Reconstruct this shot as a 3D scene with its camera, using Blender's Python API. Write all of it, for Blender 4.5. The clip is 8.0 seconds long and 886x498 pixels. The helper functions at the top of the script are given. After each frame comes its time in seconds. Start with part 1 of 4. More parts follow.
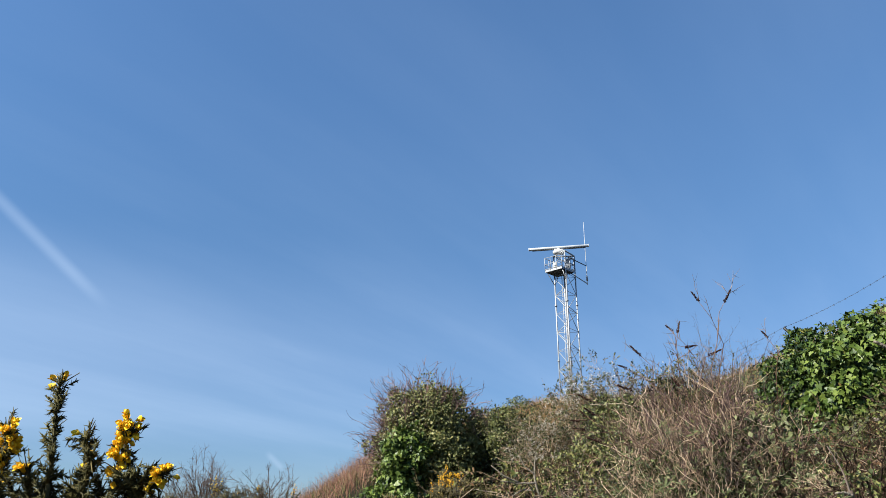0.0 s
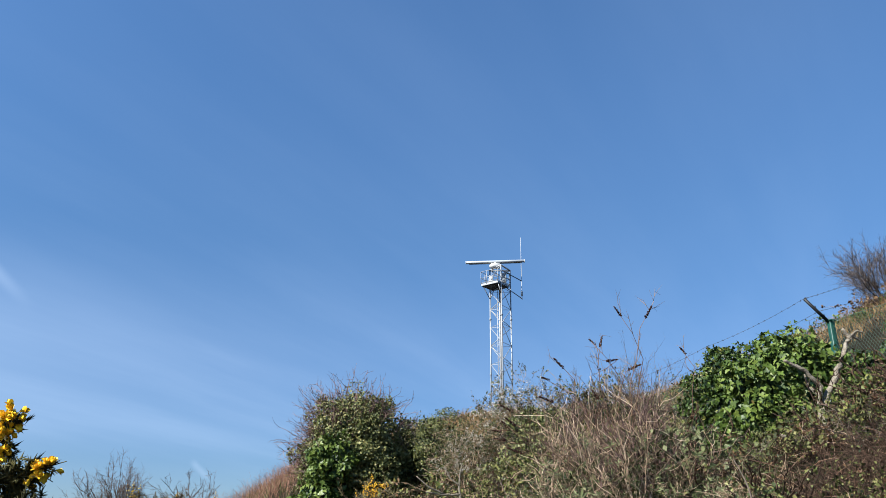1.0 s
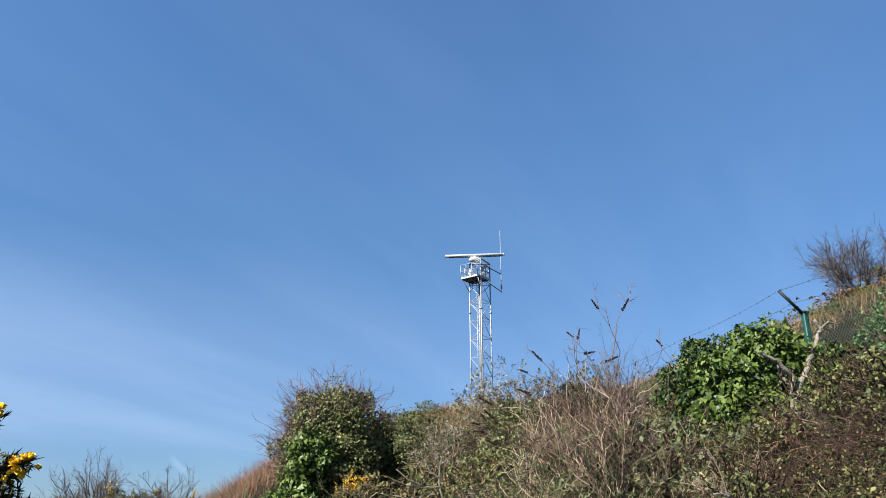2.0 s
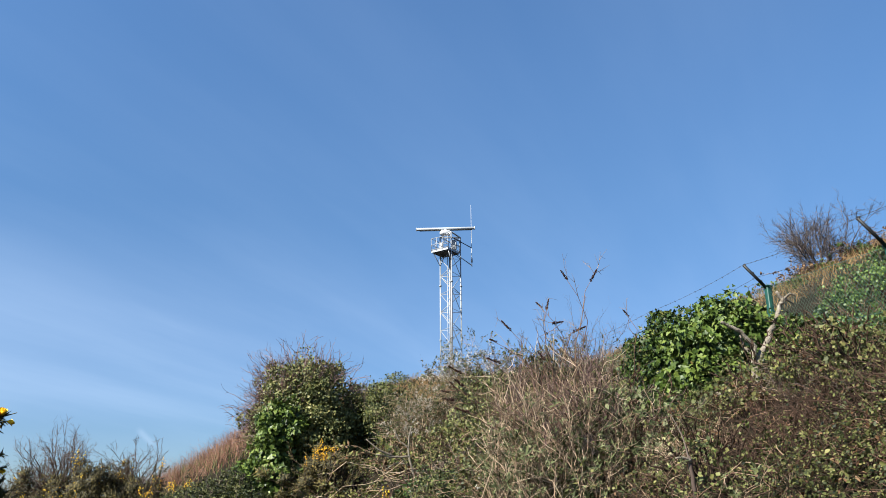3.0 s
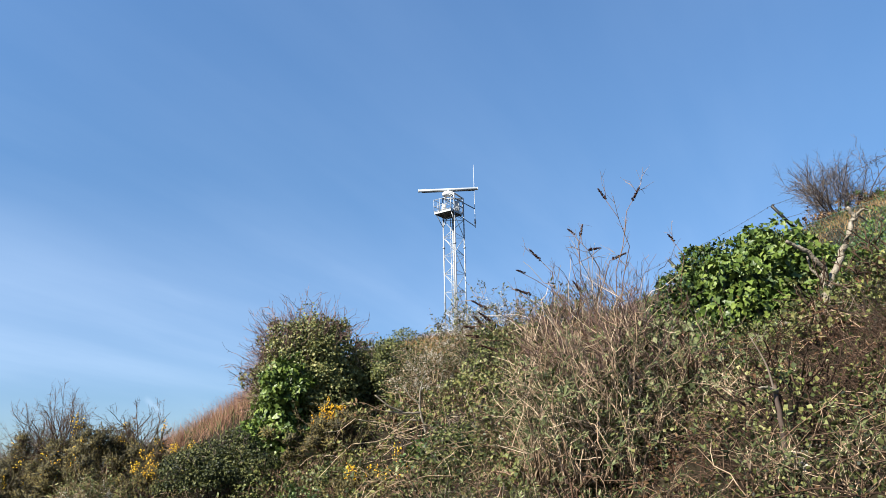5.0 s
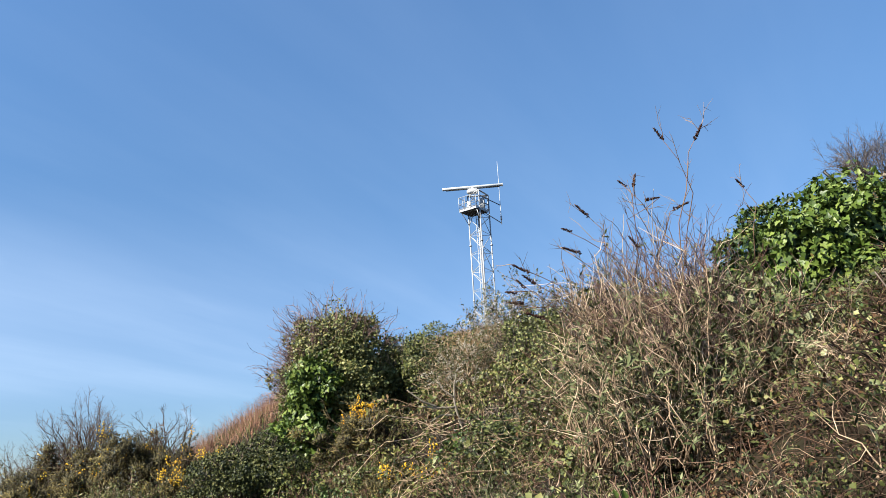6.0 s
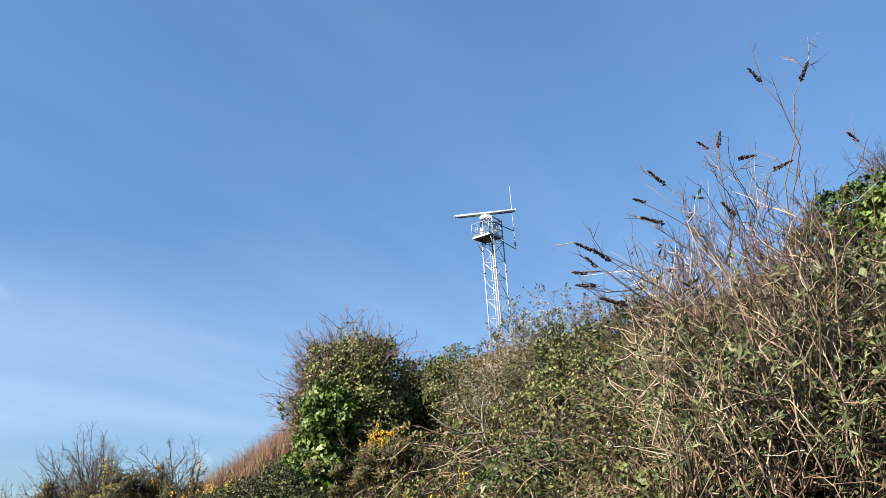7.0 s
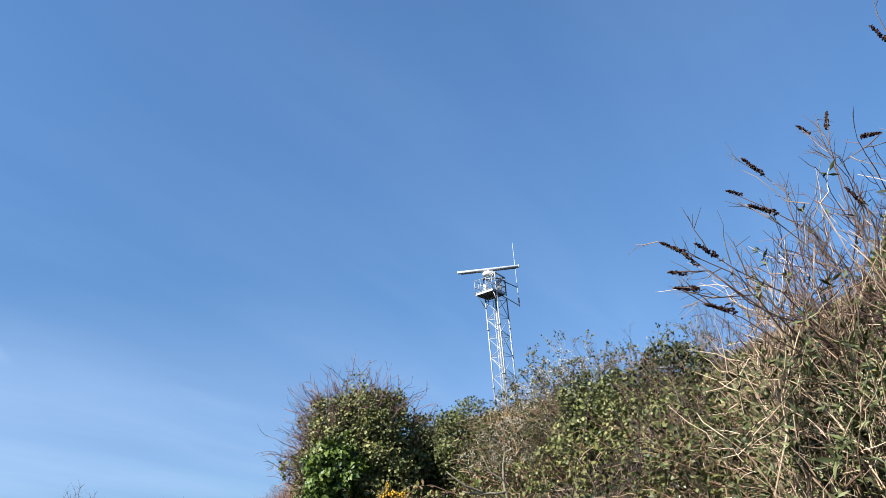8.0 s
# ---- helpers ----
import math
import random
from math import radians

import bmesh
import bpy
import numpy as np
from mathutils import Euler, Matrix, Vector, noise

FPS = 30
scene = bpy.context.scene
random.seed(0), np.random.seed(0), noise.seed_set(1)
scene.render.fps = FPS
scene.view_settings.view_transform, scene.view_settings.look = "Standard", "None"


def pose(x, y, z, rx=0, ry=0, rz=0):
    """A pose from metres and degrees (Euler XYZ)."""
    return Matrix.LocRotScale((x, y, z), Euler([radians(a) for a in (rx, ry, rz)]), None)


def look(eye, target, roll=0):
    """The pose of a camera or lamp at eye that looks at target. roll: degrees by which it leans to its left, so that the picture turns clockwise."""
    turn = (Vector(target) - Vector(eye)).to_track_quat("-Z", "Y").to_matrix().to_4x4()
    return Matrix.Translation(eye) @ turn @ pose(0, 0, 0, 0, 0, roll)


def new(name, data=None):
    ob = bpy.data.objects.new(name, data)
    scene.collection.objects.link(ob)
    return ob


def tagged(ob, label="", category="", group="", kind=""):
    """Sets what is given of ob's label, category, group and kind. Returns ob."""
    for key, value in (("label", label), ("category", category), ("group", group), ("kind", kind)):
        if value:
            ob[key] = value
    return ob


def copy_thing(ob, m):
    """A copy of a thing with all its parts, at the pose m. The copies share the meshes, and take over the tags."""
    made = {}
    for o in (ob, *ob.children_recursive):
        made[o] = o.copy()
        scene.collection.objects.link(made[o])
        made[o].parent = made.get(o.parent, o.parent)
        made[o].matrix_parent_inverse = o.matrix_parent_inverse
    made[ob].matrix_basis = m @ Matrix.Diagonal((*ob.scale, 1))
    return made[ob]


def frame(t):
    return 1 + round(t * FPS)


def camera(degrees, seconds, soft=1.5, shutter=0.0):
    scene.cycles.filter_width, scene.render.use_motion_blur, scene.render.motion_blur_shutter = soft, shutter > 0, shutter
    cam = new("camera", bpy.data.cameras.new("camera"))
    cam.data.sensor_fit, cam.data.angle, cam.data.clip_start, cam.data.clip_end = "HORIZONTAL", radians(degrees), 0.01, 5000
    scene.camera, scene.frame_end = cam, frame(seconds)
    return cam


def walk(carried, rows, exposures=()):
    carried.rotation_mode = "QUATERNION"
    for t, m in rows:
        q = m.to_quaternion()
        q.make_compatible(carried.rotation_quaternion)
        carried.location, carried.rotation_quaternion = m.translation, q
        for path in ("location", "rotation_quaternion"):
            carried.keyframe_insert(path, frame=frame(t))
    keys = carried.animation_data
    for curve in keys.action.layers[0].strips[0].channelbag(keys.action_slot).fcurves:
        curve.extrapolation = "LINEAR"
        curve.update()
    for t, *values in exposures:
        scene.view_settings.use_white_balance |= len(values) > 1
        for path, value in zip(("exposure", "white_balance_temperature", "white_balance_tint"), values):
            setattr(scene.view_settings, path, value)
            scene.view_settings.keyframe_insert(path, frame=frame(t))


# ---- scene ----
cam = camera(59.2, 8.0, soft=0.4)
METRES, EYE, TILT, LEAN, TURN = 3.4, 1.6, 20.0, 0.0, 0.0
ROWS = [
    (0.0, 0.0, 0.0, 0.0, 0.0, 0.0, -0.0),
    (0.5, 0.0142, -0.0021, -0.0034, -2.93, 0.62, -1.57),
    (1.0, 0.0204, 0.001, -0.0077, -4.54, 0.91, -2.3),
    (2.5, 0.022, -0.0098, -0.0074, -6.95, -0.3, -2.14),
    (3.0, 0.0204, -0.0138, -0.0151, -8.18, -1.35, -2.62),
    (3.5, 0.0355, 0.0241, -0.0337, -8.68, -1.84, -2.69),
    (4.0, 0.0368, 0.0648, -0.0478, -8.79, -2.78, -2.59),
    (4.5, 0.011, 0.1229, -0.0755, -8.73, -3.84, -2.52),
    (6.0, 0.0287, 0.3847, -0.2023, -6.35, -3.76, 0.83),
    (6.5, 0.0148, 0.5065, -0.2498, -6.2, -3.06, 1.45),
    (7.0, 0.0038, 0.6371, -0.2948, -5.58, -1.45, 2.0),
    (7.5, -0.0337, 0.7531, -0.337, -5.26, 0.81, 2.25),
    (8.0, -0.0409, 0.8539, -0.3644, -5.6, 2.94, 2.28),
]
walk(cam, [(t, pose(0, 0, EYE, TILT, LEAN, TURN) @ pose(METRES * x, METRES * y, METRES * z, 90 + pitch, roll, yaw)) for t, x, y, z, yaw, pitch, roll in ROWS],
     exposures=[(0.0, 1.22, 5950, 6), (1.0, 1.21, 5700, 6), (2.5, 1.29, 5850, 6), (3.5, 1.42, 6000, 6), (4.5, 1.49, 6100, 6), (6.5, 1.53, 6100, 6), (7.0, 1.50, 6080, 6), (8.0, 1.38, 5830, 6)])

# ---- world, sun, exposure ----
SUN_EL, SUN_AZ = radians(40), radians(-117)   # azimuth from +y, clockwise
world = bpy.data.worlds.new("sky")
scene.world = world
world.use_nodes = True
wt = world.node_tree
wn, wl = wt.nodes, wt.links
for n in list(wn):
    wn.remove(n)
w_out, w_bg, w_sky = wn.new("ShaderNodeOutputWorld"), wn.new("ShaderNodeBackground"), wn.new("ShaderNodeTexSky")
w_sky.sky_type, w_sky.sun_disc = "NISHITA", False
w_sky.sun_elevation, w_sky.sun_rotation = SUN_EL, SUN_AZ
w_sky.air_density, w_sky.dust_density, w_sky.ozone_density = 1.0, 0.1, 2.5
w_bg.inputs["Strength"].default_value = 0.052
wl.new(w_bg.outputs[0], w_out.inputs[0])


def wmath(op, a, b=None, clamp=False):
    n = wn.new("ShaderNodeMath")
    n.operation, n.use_clamp = op, clamp
    for i, v in enumerate((a, b)):
        if v is None:
            continue
        if isinstance(v, (int, float)):
            n.inputs[i].default_value = v
        else:
            wl.new(v, n.inputs[i])
    return n.outputs[0]


def wrange(v, a, b, c, d):
    n = wn.new("ShaderNodeMapRange")
    n.interpolation_type = "SMOOTHSTEP"
    for i, x in enumerate((a, b, c, d)):
        n.inputs[i + 1].default_value = x
    wl.new(v, n.inputs[0])
    return n.outputs[0]


w_tc = wn.new("ShaderNodeTexCoord")
w_sep = wn.new("ShaderNodeSeparateXYZ")
wl.new(w_tc.outputs["Generated"], w_sep.inputs[0])
WX, WY, WZ = w_sep.outputs


def wdot(v):
    n = wn.new("ShaderNodeVectorMath")
    n.operation = "DOT_PRODUCT"
    n.inputs[1].default_value = v
    wl.new(w_tc.outputs["Generated"], n.inputs[0])
    return n.outputs["Value"]


# thin cirrus on a high plane, drawn out into streaks
w_h = wmath("MAXIMUM", wmath("ADD", WZ, 0.12), 0.05)
w_comb = wn.new("ShaderNodeCombineXYZ")
wl.new(wmath("DIVIDE", WX, w_h), w_comb.inputs[0])
wl.new(wmath("DIVIDE", WY, w_h), w_comb.inputs[1])


def cirrus(turn, sx, sy, scale, detail, seed):
    m = wn.new("ShaderNodeMapping")
    m.vector_type = "TEXTURE"
    m.inputs["Rotation"].default_value = (0, 0, radians(turn))
    m.inputs["Scale"].default_value = (sx, sy, 1)
    m.inputs["Location"].default_value = (seed, seed * 0.7, 0)
    wl.new(w_comb.outputs[0], m.inputs[0])
    n = wn.new("ShaderNodeTexNoise")
    n.inputs["Scale"].default_value, n.inputs["Detail"].default_value, n.inputs["Roughness"].default_value = scale, detail, 0.55
    wl.new(m.outputs[0], n.inputs["Vector"])
    return n.outputs["Fac"]


broad = wrange(cirrus(62, 4.5, 1.6, 1.1, 5, 3.1), 0.36, 0.72, 0.0, 1.0)
fine = wrange(cirrus(54, 3.6, 0.75, 1.3, 8, 8.7), 0.40, 0.75, 0.0, 1.0)
low = wmath("MULTIPLY", wrange(WZ, 0.05, 0.5, 1.0, 0.30), wrange(WZ, 0.06, 0.13, 0.3, 1.0))
veil = wmath("MULTIPLY", wmath("ADD", wmath("MULTIPLY", broad, 0.16), wmath("MULTIPLY", fine, 0.12)), low)
# a brighter bank of haze low on the seaward side
band = wmath("MULTIPLY", wrange(WZ, 0.085, 0.135, 0.0, 1.0), wrange(WZ, 0.20, 0.36, 1.0, 0.0))
band = wmath("MULTIPLY", band, wrange(wdot((0.87, 0.5, 0.0)), -0.2, 0.75, 0.27, 0.0))
veil = wmath("ADD", veil, band)


def contrail(p, q, width, strength):
    p, q = Vector(p).normalized(), Vector(q).normalized()
    n = p.cross(q).normalized()
    mid, along = (p + q).normalized(), (q - p).normalized()
    reach = (q - p).length / 2
    across = wrange(wmath("ABSOLUTE", wdot(n)), 0.0, width, 1.0, 0.0)
    ends = wrange(wmath("ABSOLUTE", wdot(along)), reach * 0.4, reach * 1.05, 1.0, 0.0)
    front = wrange(wdot(mid), 0.6, 0.8, 0.0, 1.0)
    return wmath("MULTIPLY", wmath("MULTIPLY", across, ends), wmath("MULTIPLY", front, strength))


veil = wmath("ADD", veil, contrail((-0.623, 0.8996, 0.4524), (-0.425, 0.967, 0.267), 0.011, 0.19))
veil = wmath("ADD", veil, contrail((-0.2275, 1.0287, 0.0977), (-0.2022, 1.0373, 0.0738), 0.006, 0.2), clamp=True)
w_mix = wn.new("ShaderNodeMix")
w_mix.data_type = "RGBA"
wl.new(veil, w_mix.inputs[0])
# the clear sky is deep and even over the sea air
w_tint = wn.new("ShaderNodeVectorMath")
w_tint.operation = "MULTIPLY"
w_hue = wn.new("ShaderNodeMix")
w_hue.data_type = "RGBA"
w_hue.inputs[6].default_value, w_hue.inputs[7].default_value = (0.80, 0.905, 1.14, 1), (0.83, 0.98, 1.09, 1)
wl.new(wrange(WZ, 0.0, 0.4, 0.0, 1.0), w_hue.inputs[0])
wl.new(w_hue.outputs[2], w_tint.inputs[1])
w_even = wn.new("ShaderNodeVectorMath")
w_even.operation = "SCALE"
wl.new(w_sky.outputs[0], w_tint.inputs[0])
wl.new(w_tint.outputs[0], w_even.inputs[0])
wl.new(wrange(WZ, 0.0, 0.65, 0.72, 1.25), w_even.inputs["Scale"])
wl.new(w_even.outputs[0], w_mix.inputs[6])
w_mix.inputs[7].default_value = (6.2, 7.2, 8.9, 1)
wl.new(w_mix.outputs[2], w_bg.inputs["Color"])

sun = new("sun", bpy.data.lights.new("sun", "SUN"))
sun.data.energy, sun.data.angle, sun.data.color = 5.0, radians(0.53), (1.0, 0.89, 0.74)
sun_dir = Vector((math.sin(SUN_AZ) * math.cos(SUN_EL), math.cos(SUN_AZ) * math.cos(SUN_EL), math.sin(SUN_EL)))
sun.matrix_world = look((0, 0, 60), Vector((0, 0, 60)) - sun_dir)


# ---- materials ----
def material(name, colours, rough=0.6, metal=0.0, scale=8.0, bump=0.3, spread=0.25, through_light=0.0, island=False, spec=0.4):
    """colours: dark to light; chosen by object or by island, and broken up by two scales of noise."""
    m = bpy.data.materials.new(name)
    m.use_nodes = True
    t = m.node_tree
    b = t.nodes["Principled BSDF"]
    out = t.nodes["Material Output"]
    tc = t.nodes.new("ShaderNodeTexCoord")
    n1, n2 = t.nodes.new("ShaderNodeTexNoise"), t.nodes.new("ShaderNodeTexNoise")
    for n, s, d in ((n1, scale, 5), (n2, scale * 7.3, 3)):
        n.inputs["Scale"].default_value, n.inputs["Detail"].default_value = s, d
        t.links.new(tc.outputs["Object"], n.inputs["Vector"])
    add = t.nodes.new("ShaderNodeMath")
    add.operation = "ADD"
    t.links.new(n1.outputs["Fac"], add.inputs[0])
    t.links.new(n2.outputs["Fac"], add.inputs[1])
    fac = t.nodes.new("ShaderNodeMapRange")
    fac.inputs[1].default_value, fac.inputs[2].default_value = 0.65, 1.35
    t.links.new(add.outputs[0], fac.inputs[0])
    drive = fac.outputs[0]
    if island:
        g = t.nodes.new("ShaderNodeNewGeometry")
        mix = t.nodes.new("ShaderNodeMix")
        mix.inputs[0].default_value = spread
        t.links.new(g.outputs["Random Per Island"], mix.inputs[2])
        t.links.new(drive, mix.inputs[3])
        info, shift = t.nodes.new("ShaderNodeObjectInfo"), t.nodes.new("ShaderNodeMapRange")
        shift.inputs[3].default_value, shift.inputs[4].default_value = -0.2, 0.2
        t.links.new(info.outputs["Random"], shift.inputs[0])
        both = t.nodes.new("ShaderNodeMath")
        both.use_clamp = True
        t.links.new(mix.outputs[0], both.inputs[0])
        t.links.new(shift.outputs[0], both.inputs[1])
        drive = both.outputs[0]
    ramp = t.nodes.new("ShaderNodeValToRGB")
    t.links.new(drive, ramp.inputs[0])
    el = ramp.color_ramp.elements
    while len(el) < len(colours):
        el.new(0.5)
    for i, c in enumerate(colours):
        el[i].position = i / max(1, len(colours) - 1)
        el[i].color = (*c, 1)
    t.links.new(ramp.outputs[0], b.inputs["Base Color"])
    b.inputs["Roughness"].default_value, b.inputs["Metallic"].default_value = rough, metal
    b.inputs["Specular IOR Level"].default_value = spec
    if bump:
        bp = t.nodes.new("ShaderNodeBump")
        bp.inputs["Strength"].default_value, bp.inputs["Distance"].default_value = bump, 0.01
        t.links.new(n2.outputs["Fac"], bp.inputs["Height"])
        t.links.new(bp.outputs[0], b.inputs["Normal"])
    if through_light:
        tr, mx = t.nodes.new("ShaderNodeBsdfTranslucent"), t.nodes.new("ShaderNodeMixShader")
        t.links.new(ramp.outputs[0], tr.inputs[0])
        mx.inputs[0].default_value = through_light
        t.links.new(b.outputs[0], mx.inputs[1])
        t.links.new(tr.outputs[0], mx.inputs[2])
        t.links.new(mx.outputs[0], out.inputs[0])
    return m


def leafmat(name, colours, rough=0.5, tl=0.25, spec=0.4):
    tl *= 0.25
    colours = [tuple(1.15 * v for v in c) for c in colours]
    return material(name, colours, rough, scale=3.0, bump=0.0, spread=0.25, through_light=tl, island=True, spec=spec)


# soil colour set below dry humus, shade between the plants included
M_SHADED_SOIL = material("shaded_soil_and_litter", [(0.007, 0.005, 0.0035), (0.014, 0.010, 0.006), (0.018, 0.015, 0.008), (0.034, 0.025, 0.016)], 0.95, scale=1.3, bump=0.8, spec=0.1)
M_TAN = leafmat("dry_tan_stem", [(0.026, 0.016, 0.010), (0.130, 0.088, 0.056), (0.330, 0.238, 0.158), (0.56, 0.44, 0.325)], 0.8, 0.0, 0.2)
M_CANE = leafmat("bramble_cane", [(0.017, 0.008, 0.005), (0.064, 0.031, 0.020), (0.165, 0.098, 0.064), (0.36, 0.26, 0.185)], 0.75, 0.0, 0.25)
M_TWIG = leafmat("grey_twig", [(0.010, 0.008, 0.007), (0.067, 0.049, 0.040), (0.227, 0.184, 0.150)], 0.85, 0.0, 0.2)
M_PURPLE = leafmat("purple_twig", [(0.020, 0.012, 0.011), (0.100, 0.061, 0.054), (0.296, 0.193, 0.168)], 0.8, 0.0, 0.2)
M_BARK = material("weathered_bark", [(0.107, 0.087, 0.067), (0.202, 0.174, 0.134), (0.322, 0.289, 0.235)], 0.9, scale=14, bump=0.9, spec=0.15)
M_IVY = leafmat("ivy_leaf", [(0.006, 0.013, 0.003), (0.030, 0.052, 0.008), (0.072, 0.108, 0.018), (0.122, 0.156, 0.030)], 0.45, 0.15, 0.3)
M_IVYTIP = leafmat("yellow_green_leaf", [(0.045, 0.058, 0.006), (0.098, 0.112, 0.018), (0.161, 0.153, 0.036), (0.178, 0.116, 0.040)], 0.45, 0.3)
M_DULL = leafmat("dull_green_leaf", [(0.005, 0.009, 0.004), (0.030, 0.036, 0.011), (0.088, 0.094, 0.028), (0.165, 0.150, 0.056)], 0.55, 0.2, 0.2)
M_BUSH = leafmat("olive_bush_leaf", [(0.008, 0.014, 0.005), (0.042, 0.054, 0.016), (0.112, 0.122, 0.036), (0.185, 0.172, 0.060)], 0.5, 0.25, 0.3)
M_BRAMBLE = leafmat("bramble_leaf", [(0.005, 0.010, 0.004), (0.040, 0.052, 0.013), (0.118, 0.126, 0.033), (0.185, 0.158, 0.056)], 0.5, 0.22, 0.2)
M_SAGE = leafmat("grey_green_leaf", [(0.012, 0.016, 0.006), (0.044, 0.054, 0.019), (0.112, 0.124, 0.052), (0.245, 0.255, 0.140)], 0.7, 0.25, 0.2)
M_FRESH = leafmat("fresh_green_leaf", [(0.010, 0.020, 0.004), (0.045, 0.078, 0.013), (0.125, 0.175, 0.032)], 0.5, 0.3)
M_DEAD = leafmat("dead_leaf", [(0.018, 0.009, 0.004), (0.082, 0.044, 0.021), (0.210, 0.140, 0.078)], 0.85, 0.2, 0.15)
M_SPINE = leafmat("gorse_spine", [(0.020, 0.019, 0.006), (0.044, 0.042, 0.012), (0.095, 0.080, 0.024)], 0.6, 0.05, 0.15)
M_SPINEFAR = leafmat("gorse_green", [(0.012, 0.010, 0.003), (0.048, 0.040, 0.010), (0.140, 0.105, 0.022)], 0.65, 0.1)
M_DARKTWIG = leafmat("dark_brown_twig", [(0.015, 0.009, 0.006), (0.055, 0.034, 0.023), (0.12, 0.08, 0.055)], 0.85, 0.0, 0.15)
M_PALE = leafmat("pale_dry_twig", [(0.063, 0.040, 0.023), (0.210, 0.143, 0.090), (0.399, 0.294, 0.203)], 0.85, 0.0, 0.15)
M_YELLOW = leafmat("gorse_petal", [(0.50, 0.23, 0.006), (0.70, 0.42, 0.010), (0.80, 0.58, 0.03)], 0.5, 0.3, 0.3)
M_FLUFF = leafmat("seed_fluff", [(0.270, 0.239, 0.187), (0.395, 0.364, 0.302), (0.541, 0.510, 0.437)], 0.95, 0.35, 0.05)
M_SEED = leafmat("dead_panicle", [(0.014, 0.007, 0.007), (0.029, 0.014, 0.012), (0.053, 0.029, 0.020)], 0.9, 0.0, 0.1)
M_STRAW = leafmat("dry_grass", [(0.168, 0.097, 0.045), (0.234, 0.156, 0.071), (0.287, 0.208, 0.111)], 0.85, 0.25, 0.1)
M_RUSSET = leafmat("russet_grass", [(0.100, 0.046, 0.032), (0.200, 0.100, 0.065), (0.300, 0.190, 0.130)], 0.85, 0.25, 0.1)
M_GRASS = leafmat("green_grass", [(0.031, 0.050, 0.013), (0.062, 0.087, 0.018), (0.112, 0.118, 0.037)], 0.6, 0.25, 0.2)
M_GALV = material("galvanised_steel", [(0.242, 0.254, 0.272), (0.314, 0.327, 0.344), (0.387, 0.393, 0.405)], 0.5, 0.35, scale=2.0, bump=0.1)
M_WHITE = material("white_paint", [(0.425, 0.437, 0.449), (0.473, 0.479, 0.485), (0.510, 0.510, 0.510)], 0.4, scale=1.5, bump=0.1)
M_SCANNER = material("grey_white_radome", [(0.34, 0.37, 0.41), (0.42, 0.45, 0.48), (0.50, 0.52, 0.54)], 0.4, scale=1.5, bump=0.1)
M_DARK = material("dark_grating", [(0.07, 0.075, 0.08), (0.11, 0.115, 0.12)], 0.7, 0.3, scale=5, bump=0.2)
M_GREEN = material("green_coated_steel", [(0.004, 0.030, 0.023), (0.008, 0.050, 0.035), (0.015, 0.071, 0.050)], 0.45, 0.0, scale=9, bump=0.15)
M_ARM = material("black_steel", [(0.007, 0.008, 0.010), (0.018, 0.019, 0.020)], 0.5, 0.2, scale=12, bump=0.2)
M_WIRE = material("barbed_wire", [(0.05, 0.05, 0.055), (0.12, 0.12, 0.125)], 0.55, 0.6, scale=20, bump=0.0)
M_MESH = material("green_mesh_wire", [(0.03, 0.08, 0.06), (0.06, 0.12, 0.09)], 0.5, 0.1, scale=20, bump=0.0)

# ---- mesh helpers ----
rng = np.random.default_rng(7)


def smooth(v, a, b):
    s = np.clip((np.asarray(v, float) - a) / (b - a), 0, 1)
    return s * s * (3 - 2 * s)


def soft(v, k):
    return k * np.logaddexp(0, np.asarray(v, float) / k)


def height(x, y):
    """The hillside: a path, a steep bank beside it, a shelf with the fence, and the hill behind."""
    x, y = np.asarray(x, float), np.asarray(y, float)
    bank = 0.75 * soft(x - 0.1, 0.15) - 0.60 * soft(x - 3.2, 0.25) + 0.40 * soft(x - 7.5, 0.4)
    bank = bank * (1 - 0.25 * smooth(y, 12, 25)) * (1 - 0.78 * smooth(y, 23, 42))
    rise = 0.25 * soft(y - 10, 0.5) - 0.05 * soft(y - 17, 1.0) - 0.02 * soft(y - 27, 1.5) - 0.22 * soft(y - 44, 2.0)
    seaward = (0.22 + 0.03 * np.clip(y - 18, 0, 60)) * soft(-1.3 - x, 0.3)
    lumps = 0.10 * np.sin(1.3 * x + 0.5) * np.sin(0.9 * y) * smooth(np.abs(x), 0.8, 2.5)
    lumps = lumps + 1.2 * np.exp(-0.5 * (((x + 0.3) / 2.2) ** 2 + ((y - 23) / 4) ** 2))
    far = smooth(np.hypot(x, y), 90, 400)
    return (bank + rise - seaward + lumps) * (1 - far) - 6.0 * far


def mesh_of(name, verts, faces):
    """verts: n x 3; faces: list of index arrays, each m x 3 or m x 4."""
    me = bpy.data.meshes.new(name)
    faces = [np.asarray(f, np.int32) for f in faces if len(f)]
    sizes = np.concatenate([np.full(len(f), f.shape[1], np.int32) for f in faces])
    loops = np.concatenate([f.ravel() for f in faces])
    me.vertices.add(len(verts))
    me.vertices.foreach_set("co", np.asarray(verts, np.float32).ravel())
    me.loops.add(len(loops))
    me.loops.foreach_set("vertex_index", loops)
    me.polygons.add(len(sizes))
    me.polygons.foreach_set("loop_start", np.concatenate([[0], np.cumsum(sizes)[:-1]]).astype(np.int32))
    me.update(calc_edges=True)
    return me


def join(*pieces):
    verts, faces, at = [], [], 0
    for v, fs in pieces:
        verts.append(v)
        faces += [np.asarray(f) + at for f in fs if len(f)]
        at += len(v)
    return np.concatenate(verts), faces


